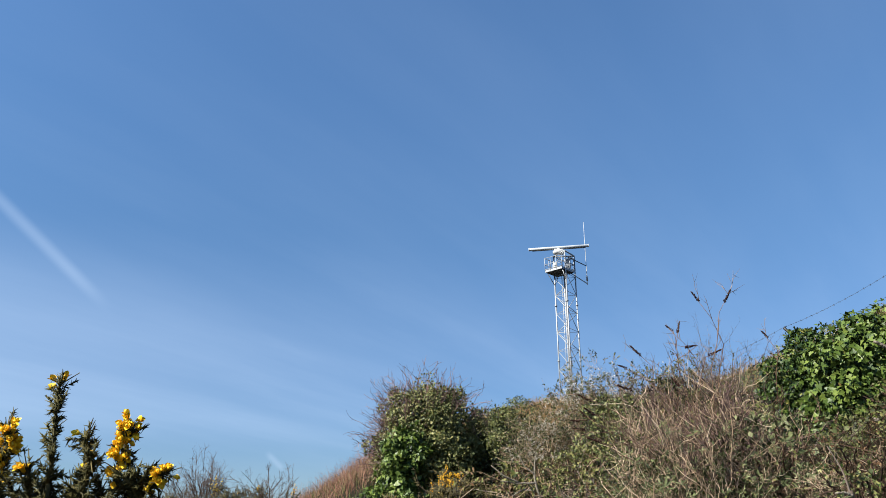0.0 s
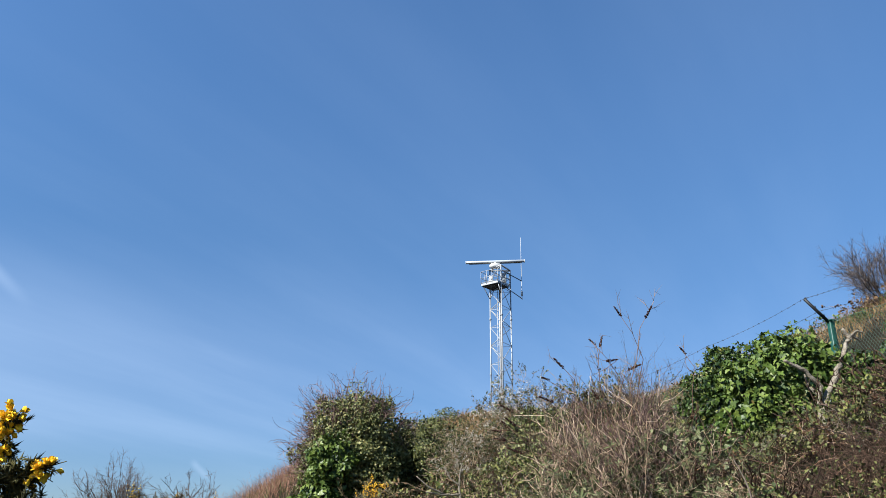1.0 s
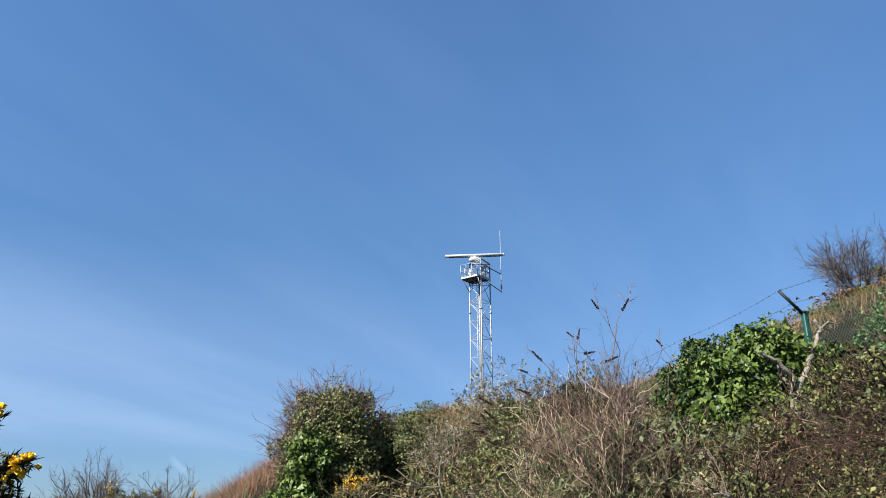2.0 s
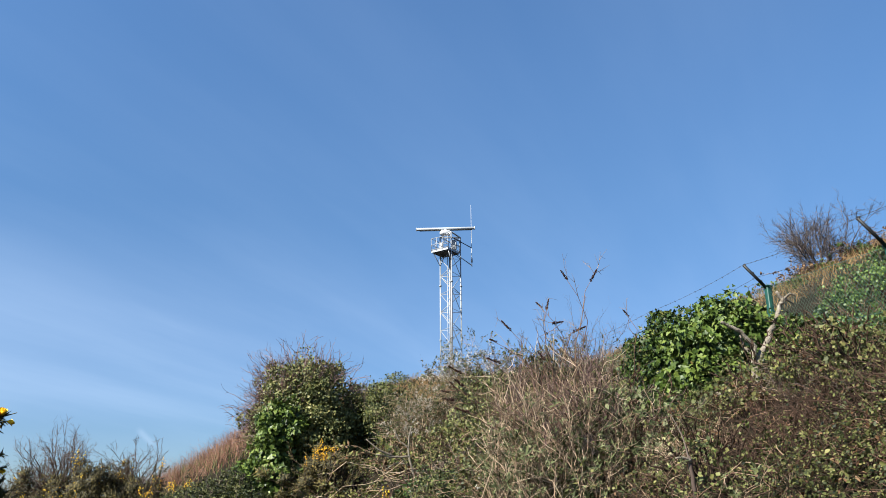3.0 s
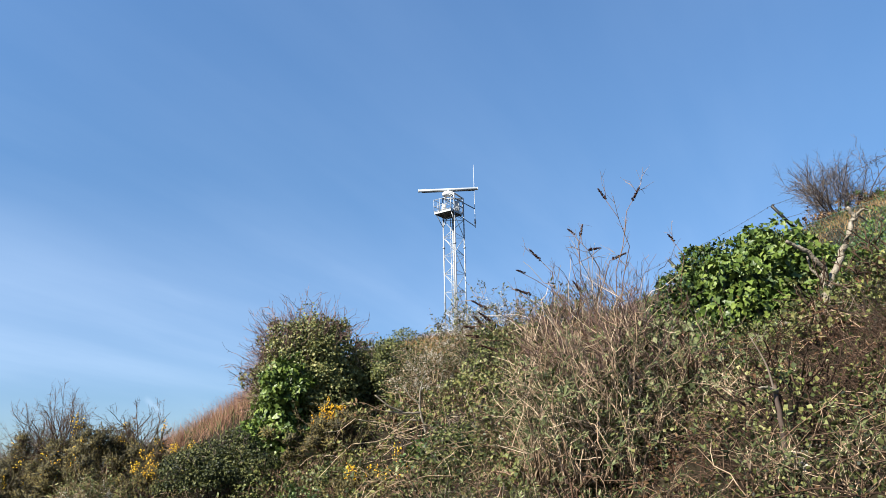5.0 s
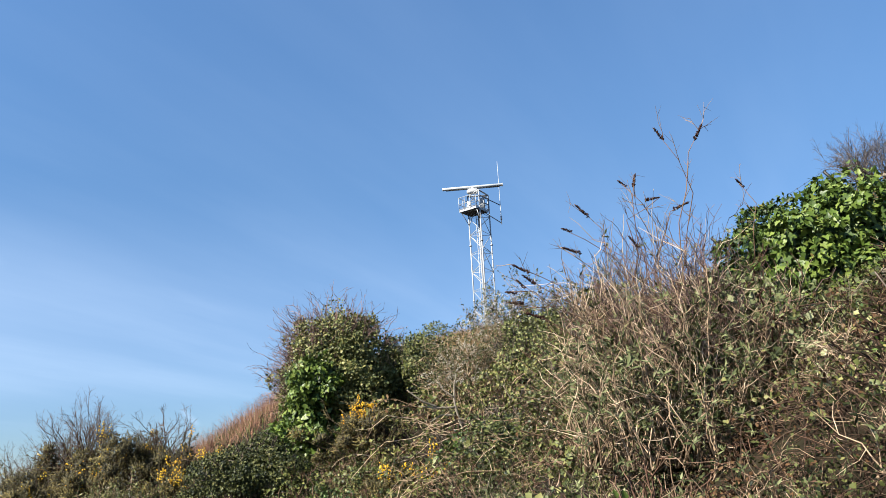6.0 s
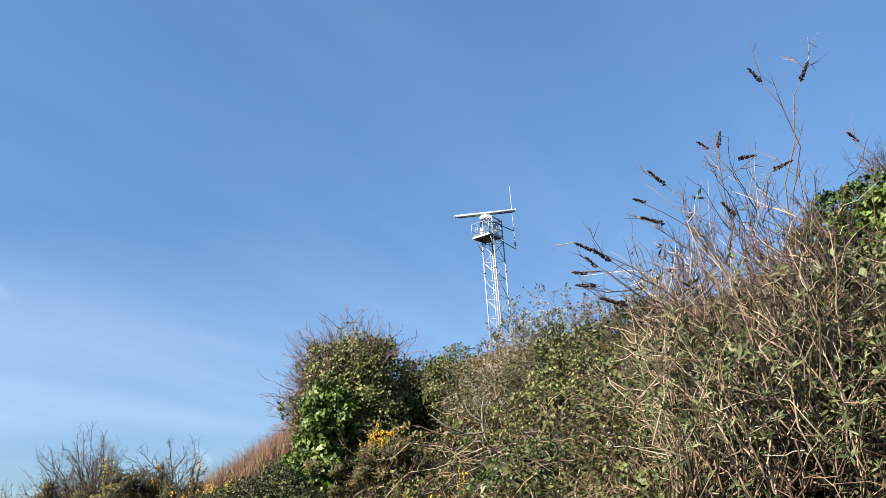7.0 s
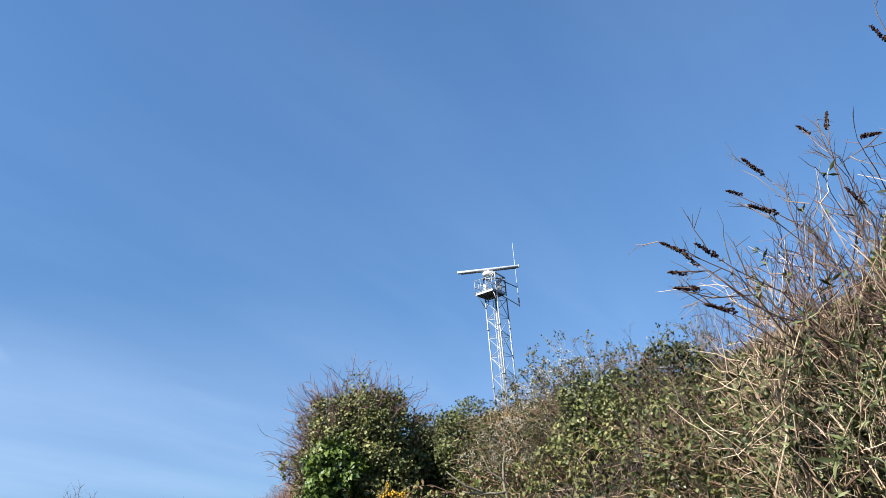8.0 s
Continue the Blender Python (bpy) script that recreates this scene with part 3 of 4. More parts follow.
def dry_clump(at, label, size=0.8, n=90, stem=M_TAN, leaf=M_SAGE, per=3, tilt=42, group="clumps of dry stems on the bank"):
    b = thing("dry_stem_clump", at, label, "dry shrub", group)
    n = int(n * 0.6)
    c = arcs(ring_base(n, 0.42 * size), outward(n, 0, tilt + 10), size * rng.uniform(0.5, 1.2, n), 7, 0.2, 0.10)
    t = branch_off(c, 4, 0.34 * size, 0.6, 4, 0.05, 0.10, 0.15)
    part("stem_tangle", join(tubes(c, 0.0050, 0.0022), tubes(t, 0.0028, 0.0014)), stem, b)
    part("foliage", whorls(t, 1, per + 2, LANCE, 0.045, 0.012, 0.6, 0.8), leaf, b)
    return b


def leafy_bush(name, at, label, category, rx, ry, rz, n, mat, shape=LOBED, size=0.06, twigs=60, twig_mat=M_TWIG, twig_out=0.35, tips=0, tip_mat=M_IVYTIP, seed=1.0, below=-0.2, core=True, centre=0.35, group="", lumps=0.14, boxy=2.0, knots=0.3):
    """A dense evergreen bush: stems inside, rounded bunches of leaves in the outer layer, bare twigs that stand out of it."""
    b = thing(name, at, label, category, group)
    up = np.array([0, 0, rz * centre])
    p, d = dome_points(twigs, rx, ry, rz, 0.7, 0.95, 0.0, lumps, seed, boxy)
    base = ring_base(len(p), 0.35 * min(rx, ry))
    s = np.linspace(0, 1, 6)[None, :, None]
    path = base[:, None] * (1 - s) + (p + up)[:, None] * s
    path[:, 1:-1] += rng.normal(0, 0.03 * rz, path[:, 1:-1].shape)
    part("stem_tangle", tubes(path, 0.014 * max(rx, 0.4), 0.004), twig_mat, b)
    # bunches, each a small dome of leaves with its own tilt
    k = max(9, int(1.5 * (rx + ry) * rz / (knots * min(rx, ry, rz)) ** 2))
    p, d = dome_points(k, rx, ry, rz, 0.78, 0.99, below, lumps, seed, boxy)
    k = len(p)
    per = max(6, 2 * n // (3 * k))
    big = knots * min(rx, ry, rz) * rng.uniform(0.6, 1.35, k)
    e = unit(rng.normal(0, 1, (k, per, 3)) + d[:, None] * 1.1 + (0, 0, 0.35))
    at_leaf = ((p + up)[:, None] + e * (big[:, None] * rng.uniform(0.72, 1.08, (k, per)))[..., None] * (1.15, 1.15, 0.85)).reshape(-1, 3)
    e = e.reshape(-1, 3)
    q, f = dome_points(n // 3, rx, ry, rz, 0.84, 1.03, below, lumps, seed, boxy)
    at_leaf, e = np.concatenate([at_leaf, q + up]), np.concatenate([e, f])
    al = rng.normal(0, 0.6, e.shape) + e * 0.25 + (0, 0, -0.45)
    L = size * rng.uniform(0.55, 1.3, len(e))
    part("foliage", leaves(shape, at_leaf, al, e + rng.normal(0, 0.4, e.shape), L, L * 0.85), mat, b)
    if core:
        p, d = dome_points(n // 3, rx, ry, rz, 0.45, 0.86, below, lumps, seed, boxy)
        part("inner_foliage", leaves(shape, p + up, rng.normal(0, 1, p.shape), d + rng.normal(0, 0.5, p.shape), size * 1.6, size * 1.5), mat, b)
    # lighter leaves only where bunches face up: sunlit tops put into the colour
    if tips:
        ok = np.flatnonzero(e[:, 2] > 0.45)
        ok = rng.choice(ok, min(tips, len(ok)), replace=False)
        part("young_foliage", leaves(OVAL, at_leaf[ok] + e[ok] * size * 0.4, al[ok] + e[ok] * 0.8 + (0, 0, 0.4), e[ok] + rng.normal(0, 0.4, e[ok].shape), size * 0.9, size * 0.5), tip_mat, b, "yellow-green leaves that colour the tops as sunlit")
    if twig_out:
        p, d = dome_points(twigs * 3, rx, ry, rz, 0.75, 0.98, 0.0, lumps, seed, boxy)
        free = (d[:, 2] > 0.4) | (d[:, 0] < -0.35)
        free &= (d[:, 0] < -0.35) | (rng.uniform(0, 1, len(d)) < 0.5)
        p, d = p[free], d[free]
        a = arcs(p + up, d + rng.normal(0, 0.35, p.shape) + (0, 0, 0.45), twig_out * rng.uniform(0.4, 1.3, len(p)), 6, 0.0, 0.11)
        t = branch_off(a, 3, 0.4 * twig_out, 0.5, 4, 0, 0.08)
        part("twig_halo", join(tubes(a, 0.007, 0.003), tubes(t, 0.0036, 0.0018)), twig_mat, b, "leafless twigs standing out of the leaves")
    return b


def bare_shrub(name, at, label, size, stems=9, mat=M_PURPLE, tilt=45, lean=(0, 0, 0), levels=(6, 5, 4), thick=0.016, group="", buds=0):
    b = thing(name, at, label, "bare shrub", group)
    d = outward(stems, 5, tilt) + np.array(lean)
    a = arcs(ring_base(stems, 0.1 * size), d, size * rng.uniform(0.6, 1.05, stems), 7, 0.0, 0.06)
    part("stem_tangle", tubes(a, thick, thick * 0.3, 4), mat, b)
    l1 = branch_off(a, levels[0], 0.42 * size, 0.5, 5, -0.1, 0.07)
    l2 = branch_off(l1, levels[1], 0.2 * size, 0.55, 4, -0.1, 0.08)
    l3 = branch_off(l2, levels[2], 0.09 * size, 0.6, 3, 0, 0.08)
    part("twig_tangle", tubes(l1, thick * 0.4, thick * 0.15), mat, b)
    part("twig_tangle", join(tubes(l2, thick * 0.2, thick * 0.08), tubes(l3, thick * 0.12, thick * 0.05)), mat, b)
    if buds:
        part("foliage", leaves_on(l3, buds, OVAL, 0.03, 0.022), M_DULL, b)
    return b


def gorse_bush(at, label, size=0.7, shoots=60, flowers=160, spine=M_SPINEFAR, group="gorse bushes on the slope", spines=26, spread=0.05):
    b = thing("gorse_bush", at, label, "gorse", group)
    a = arcs(ring_base(shoots, 0.3 * size), outward(shoots, 0, 75), size * rng.uniform(0.6, 1.1, shoots), 6, 0.05, 0.06)
    t = branch_off(a, 5, 0.28 * size, 0.6, 4, -0.1, 0.05, 0.35)
    part("stem_tangle", join(tubes(a, 0.009, 0.004), tubes(t, 0.004, 0.002)), M_DARKTWIG, b)
    part("spine_cover", join(leaves_on(t, spines // 2, SPINE, 0.055, 0.014, 0.9), leaves_on(a, spines // 2, SPINE, 0.055, 0.014, 0.9, 0.4)), spine, b)
    if size > 0.75:
        for _ in range(46):
            w = rng.uniform(0.3, 1.0)
            q = t[rng.integers(len(t))]
            q = q[0] * (1 - w) + q[-1] * w
            g = size * rng.uniform(0.07, 0.15)
            p, d = dome_points(130, g * 1.2, g * 1.2, g, 0.2, 1.1, -0.8, 0.2, float(q[0]))
            part("spine_cover", leaves(SPINE, p + q, d + rng.normal(0, 0.5, d.shape), rng.normal(0, 1, d.shape), 0.065, 0.024), spine, b)
    if spread < 0.1:   # one crown in full flower
        far = np.linalg.norm((t[:, -1] - (-0.12 * size, -0.1, 0.92 * size)) * (1, 0.6, 1.2), axis=1)
    else:
        far = -t[:, -1, 2] + rng.normal(0, spread * size, len(t))
    high = np.argsort(far)[:max(8, flowers // (26 if spread < 0.1 else 14))]
    k = rng.choice(high, flowers)
    s = rng.uniform(0.25, 1.05, (flowers, 1))
    p = t[k, 0] * (1 - s) + t[k, -1] * s + rng.normal(0, 0.022, (flowers, 3))
    part("bloom", blobs(p, 0.009, 0.017, rng.normal(0, 0.6, p.shape) + (0, 0, 0.8)), M_YELLOW, b, "small yellow flowers at the shoot ends")
    return b


def fluffy_clematis(at, label, rx, ry, rz, n=260, seed=2.0, group="clumps of seeding climber"):
    b = thing("clematis_tangle", at, label, "climbing plant", group)
    up = np.array([0, 0, 0.3 * rz])
    p, d = dome_points(260, rx, ry, rz, 0.4, 0.95, -0.1, 0.15, seed)
    a = arcs(p + up, rng.normal(0, 1, p.shape) + d * 0.8 + (0, 0, 0.3), 0.35 * rng.uniform(0.5, 1.3, len(p)), 5, 0.15, 0.12)
    t = branch_off(a, 5, 0.14, 0.8, 4, 0, 0.1)
    base = arcs(ring_base(24, 0.3 * rx), outward(24, 0, 55), rz * 1.1, 6, 0.1, 0.07)
    part("stem_tangle", join(tubes(base, 0.012, 0.005), tubes(a, 0.004, 0.002), tubes(t, 0.0024, 0.0012)), M_PALE, b)
    part("foliage", leaves_on(t, 5, LANCE, 0.036, 0.024), M_BUSH, b)
    p, d = dome_points(n, rx, ry, rz, 0.62, 0.90, 0.0, 0.15, seed)
    c = np.repeat(p + up, 4, axis=0) + rng.normal(0, 0.016, (len(p) * 4, 3))
    part("seed_fluff", blobs(c, 0.007, 0.014, seg=3), M_FLUFF, b, "whitish feathery seed heads")
    return b


def scatter(n, x0, x1, y0, y1, gap, keep=None):
    """Uneven spots that keep a least distance."""
    got = []
    for _ in range(n * 30):
        x, y = rng.uniform(x0, x1), rng.uniform(y0, y1)
        if keep is not None and not keep(x, y):
            continue
        if all((x - a) ** 2 + (y - b) ** 2 > gap * gap for a, b in got):
            got.append((x, y))
            if len(got) == n:
                break
    return got


def repeat(masters, spots, lo=0.65, hi=1.4, lean=12, tall=None, first=True):
    """One spot for each master, then copies, turned and scaled."""
    for i, (x, y) in enumerate(spots):
        s = rng.uniform(lo, hi) * (tall(x, y) if tall else 1)
        m = pose(*on(x, y, -0.03), rng.uniform(-lean, lean), rng.uniform(-lean, lean), rng.uniform(0, 360))
        if first and i < len(masters):
            masters[i].matrix_basis = m @ Matrix.Scale(s, 4)
            continue
        ob = copy_thing(masters[int(rng.integers(len(masters)))], m)
        ob.scale = (s, s, s * rng.uniform(0.85, 1.15))


def grass_field(name, label, spots, length, mats, per=1, bend=0.35, width=0.006):
    n = len(spots)
    base = np.stack([spots[:, 0], spots[:, 1], height(spots[:, 0], spots[:, 1]) - 0.02], -1)
    a = arcs(base, outward(n, 0, 38), length * rng.uniform(0.5, 1.3, n), 4, bend, 0.05)
    ob = new(name, mesh_of(name, *blades(a, width)))
    ob.data.materials.append(mats)
    return tagged(ob, label, "grass", kind="stuff")


# -- bank beside the path: tangled bramble, dry stems --
def bank_height(x, y):
    """Plants grow lower on the shelf by the fence."""
    if y < 3.6:
        return 0.45
    if x > 2.7 and y < 9:
        return 0.48
    return 0.55 if y < 5.0 else 0.9


masters = [bramble_bush((0, 0, 0), "tangled brown bramble bush with sparse green leaves", 0.55, 44, M_DULL, M_PALE, 8, 6, 0.024),
           bramble_bush((0, 0, 0), "tangled bramble bush with dark green leaves", 0.5, 34, M_DULL, M_CANE, 16, 2, 0.024),
           bramble_bush((0, 0, 0), "bramble bush with reddish canes and dead leaves", 0.58, 46, M_DULL, M_CANE, 8, 12, 0.024),
           bramble_bush((0, 0, 0), "bramble bush with brown canes and olive leaves", 0.5, 44, M_DULL, M_CANE, 10, 6, 0.024)]
repeat(masters, scatter(54, 0.7, 5.6, 2.4, 10.5, 0.45, lambda x, y: x > 0.7 + 0.7 * max(0, 3.9 - y) and not (1.2 < x < 2.3 and 2.9 < y < 4.1) and not (2.9 < x < 5.0 and 5.8 < y < 8.3) and not (x > 3.0 and y > 8.2)), 0.65, 1.5, tall=bank_height)
low = [bramble_bush((0, 0, 0), "low brown bramble with arching canes on shelf", 0.5, 44, M_DULL, M_DARKTWIG, 8, 8, 0.022, "low brambles on the shelf"),
       bramble_bush((0, 0, 0), "low green bramble on the shelf", 0.36, 30, M_DULL, M_CANE, 12, 4, 0.022, "low brambles on the shelf"),
       bramble_bush((0, 0, 0), "low mat of dead russet bracken", 0.4, 36, M_DEAD, M_CANE, 8, 14, 0.022, "low brambles on the shelf")]
repeat(low, scatter(54, 1.7, 5.6, 2.2, 6.8, 0.33, lambda x, y: x > 0.8 + 0.7 * max(0, 3.9 - y) and not (1.5 < x < 2.2 and 3.1 < y < 3.95) and not (3.2 < x < 4.9 and 6.6 < y < 8.3)), 0.7, 1.2)
masters = [dry_clump((0, 0, 0), "dry tan stems with narrow grey-green leaves", 0.6, 60),
           dry_clump((0, 0, 0), "pale dry stems leaning on the bank", 0.42, 64, M_TAN, M_SAGE, 4, 50),
           dry_clump((0, 0, 0), "grey twiggy stems on the bank", 0.55, 60, M_TWIG, M_DULL, 4, 55)]
repeat(masters, scatter(44, 0.9, 5.4, 2.8, 10.5, 0.42, lambda x, y: x > 0.9 + 0.7 * max(0, 3.9 - y) and not (2.9 < x < 5.0 and 5.6 < y < 8.3) and not (x > 3.0 and y > 8.2)), tall=bank_height)

repeat(masters, scatter(18, 1.0, 2.8, 4.3, 7.0, 0.30), 0.8, 1.2, tall=bank_height, first=False)

# -- middle slope up to the crest --
masters = [bramble_bush((0, 0, 0), "olive bramble bush on the slope", 0.7, 32, M_BRAMBLE, M_TAN, 20, 8, 0.04, "bramble bushes on the slope"),
           bramble_bush((0, 0, 0), "brown twiggy bramble bush on the slope", 0.7, 40, M_BRAMBLE, M_PALE, 12, 12, 0.042, "bramble bushes on the slope"),
           bramble_bush((0, 0, 0), "leafy bramble bush on the slope", 0.6, 30, M_BRAMBLE, M_PALE, 20, 9, 0.036, "bramble bushes on the slope"),
           bramble_bush((0, 0, 0), "grey twiggy bush with dull leaves", 0.75, 36, M_DULL, M_TAN, 16, 6, 0.038, "bramble bushes on the slope")]
repeat(masters, scatter(42, 0.0, 5.2, 9.8, 17.5, 0.78), 0.7, 1.7)
repeat(masters, scatter(24, -3.2, 0.9, 11.0, 16.0, 0.5), 0.7, 1.15, first=False)
hill = [bramble_bush((0, 0, 0), "orange-brown thicket on the upper hill", 1.0, 34, M_DEAD, M_TAN, 14, 4, 0.07, "thickets on the upper hill"),
           bramble_bush((0, 0, 0), "green scrub on the upper hill", 0.8, 30, M_FRESH, M_CANE, 22, 1, 0.07, "thickets on the upper hill"),
           bramble_bush((0, 0, 0), "grey-brown leafless thicket on the upper hill", 1.0, 38, M_DEAD, M_TWIG, 3, 1, 0.07, "thickets on the upper hill")]
repeat(hill, scatter(40, 8.4, 22, 10, 26, 1.0), 0.5, 0.85)

# -- large ivy-covered bush on the skyline --
leafy_bush("ivy_bush", on(-0.3, 17.0), "large dark ivy-covered bush with bare twigs on top", "ivy bush", 1.12, 1.0, 1.84, 25000, M_BUSH, OVAL, 0.052, 360, M_PURPLE, 0.5, 700, M_IVYTIP, 1.7, -0.5, lumps=0.08, boxy=2.6, knots=0.21)
leafy_bush("ivy_growth", on(-0.85, 15.9), "bright green ivy hanging on the dark bush", "ivy", 0.52, 0.5, 0.80, 4200, M_IVY, LOBED, 0.085, 30, M_TWIG, 0.0, 260, M_FRESH, 2.0, -0.6, lumps=0.2, knots=0.4)
leafy_bush("ivy_growth", on(-0.72, 16.1, 1.25), "bright green ivy climbing high in the dark bush", "ivy", 0.40, 0.4, 0.5, 1900, M_IVY, LOBED, 0.08, 10, M_TWIG, 0.0, 160, M_FRESH, 5.0, -0.6, lumps=0.2, knots=0.4, centre=0.2)
leafy_bush("evergreen_bush", on(1.3, 17.2), "low dark evergreen bush on the skyline", "bush", 0.9, 0.8, 0.95, 8000, M_BUSH, LANCE, 0.045, 60, M_TWIG, 0.25, 300, M_SAGE, 3.0, -0.4)
leafy_bush("evergreen_bush", on(-1.6, 14.3, -0.12), "dark green shaded bush at the foot of the slope", "bush", 0.85, 0.7, 0.62, 11000, M_DULL, OVAL, 0.034, 40, M_TWIG, 0.2, 0, M_FRESH, 5.0, -0.15, centre=0.7)
gorse_bush(on(0.2, 15.2), "gorse bush in yellow flower before dark ivy", 1.15, 64, 620)
leafy_bush("evergreen_bush", on(2.75, 12.9), "dark green leafy bush on the slope crest", "bush", 0.6, 0.5, 0.7, 4200, M_BUSH, LANCE, 0.042, 40, M_TWIG, 0.2, 160, M_SAGE, 3.4, -0.4)
leafy_bush("evergreen_bush", on(1.7, 10.2), "dark green leafy bush in the slope scrub", "bush", 0.45, 0.4, 0.5, 2800, M_BUSH, LANCE, 0.036, 30, M_TWIG, 0.2, 120, M_SAGE, 1.4, -0.4)

# -- crest bushes with white seed heads --
fluffy_clematis(on(3.0, 15.0), "twiggy climber tangle with white seed heads", 1.15, 0.9, 1.1, 560, 1.0)
fluffy_clematis(on(4.5, 14.4), "twiggy climber tangle over green scrub", 1.2, 0.9, 0.8, 160, 4.0)
fluffy_clematis(on(1.9, 14.4), "twiggy climber tangle with pale seed heads", 0.75, 0.7, 0.95, 480, 2.5)
fluffy_clematis(on(2.0, 7.6), "climber tangle with white seed heads on bank", 0.7, 0.6, 0.55, 25, 6.0)

bare_shrub("dead_sapling", on(1.7, 8.0), "pale dead sapling with few twigs on the bank", 1.0, 2, M_TAN, 14, thick=0.010, levels=(5, 3, 2))
for x, y, s in ((2.4, 9.2, 1.1), (2.0, 9.9, 1.0), (3.0, 9.7, 1.0), (3.4, 13.6, 1.2), (4.6, 13.2, 1.3), (2.5, 14.0, 1.2)):
    bare_shrub("thorn_shrub", on(x, y), "leafless thorny shrub standing out of the scrub", s, 7, M_TWIG, 40, thick=0.009, levels=(6, 5, 3), group="thorny shrubs on the crest")

# -- ivy mound by the fence --
leafy_bush("ivy_mound", on(4.20, 7.6), "dense mound of glossy green ivy by the fence", "ivy", 0.90, 0.72, 0.72, 18000, M_IVY, LOBED, 0.043, 40, M_TWIG, 0.0, 1300, M_IVYTIP, 0.6, -0.8, lumps=0.03, boxy=4.5, knots=0.22, centre=0.4)
leafy_bush("ivy_mound", on(3.85, 6.75, 0.0), "ivy hanging down the bank below the mound", "ivy", 0.66, 0.40, 0.74, 6500, M_IVY, LOBED, 0.05, 12, M_TWIG, 0.0, 60, M_IVYTIP, 0.9, -0.7, lumps=0.1, knots=0.3)

# -- undergrowth that covers the bank and the slope --
def patches(x, y):
    """Where leaves (high) and bare twigs (low) take turns."""
    return np.sin(2.3 * x + 1.1 * y) + np.sin(1.2 * x - 2.7 * y + 1.0) + 0.7 * np.sin(4.1 * x + 3.3 * y)


def undergrowth(name, label, n, x0, x1, y0, y1, leaf, shape, size, lift, category):
    x, y = rng.uniform(x0, x1, n), rng.uniform(y0, y1, n)
    ok = x > 0.55 + 0.7 * np.clip(3.9 - y, 0, 9) if x0 > 0 else x > x0
    ok &= patches(x, y) > rng.uniform(-1.6, 0.6, n)
    x, y = x[ok], y[ok]
    n = len(x)
    p = np.stack([x, y, height(x, y) + lift * rng.uniform(0, 1, n) ** 1.5], -1)
    ob = new(name, mesh_of(name, *leaves(shape, p, rng.normal(0, 1, (n, 3)), rng.normal(0, 0.7, (n, 3)) + (-0.3, -0.2, 0.8), size * rng.uniform(0.6, 1.4, n), size * 0.7)))
    ob.data.materials.append(leaf)
    return tagged(ob, label, category, kind="stuff")


def twig_litter(name, label, n, x0, x1, y0, y1, mat, length, r):
    x, y = rng.uniform(x0, x1, n), rng.uniform(y0, y1, n)
    ok = x > 0.6 + 0.7 * np.clip(3.9 - y, 0, 9) if x0 > 0 else x > x0
    ok &= patches(x, y) < rng.uniform(-0.6, 1.6, n)
    x, y = x[ok], y[ok]
    p = np.stack([x, y, height(x, y) - 0.01], -1)
    ob = new(name, mesh_of(name, *tubes(arcs(p, outward(len(x), 10, 80), length * rng.uniform(0.4, 1.3, len(x)), 3, 0.3, 0.1), r, r * 0.4)))
    ob.data.materials.append(mat)
    return tagged(ob, label, "twigs", kind="stuff")


undergrowth("undergrowth_leaves", "small dark green leaves low on the bank", 24000, 0.5, 6.0, 2.2, 9.5, M_DULL, LANCE, 0.022, 0.22, "undergrowth")
undergrowth("shelf_undergrowth", "small dark leaves and litter under the brambles", 26000, 2.2, 5.8, 3.0, 6.6, M_DULL, LANCE, 0.017, 0.22, "undergrowth")
undergrowth("verge_undergrowth", "small green leaves over the foot of the bank", 15000, 1.0, 3.6, 1.9, 4.3, M_DULL, OVAL, 0.018, 0.20, "undergrowth")
twig_litter("verge_twigs", "thin dark twigs over the foot of the bank", 8000, 1.0, 3.6, 1.9, 4.3, M_DARKTWIG, 0.30, 0.0022)
undergrowth("dead_leaf_litter", "brown dead leaves caught in the bank undergrowth", 7000, 0.5, 6.5, 2.2, 10.5, M_DEAD, LANCE, 0.028, 0.16, "leaf litter")
undergrowth("slope_undergrowth", "small olive leaves low on the slope", 30000, -4.0, 5.5, 9.5, 17.5, M_BUSH, LANCE, 0.045, 0.35, "undergrowth")
twig_litter("bank_twigs", "thin brown twigs sticking out of the bank", 7000, 0.5, 6.5, 2.2, 10.5, M_CANE, 0.32, 0.0022)
twig_litter("shelf_twigs", "thin grey twigs lying over the shelf", 7000, 2.0, 5.8, 3.0, 6.8, M_DARKTWIG, 0.30, 0.002)
twig_litter("slope_twigs", "thin grey twigs sticking out of the slope", 7000, -4.0, 7.0, 10.0, 18.0, M_TWIG, 0.5, 0.0035)

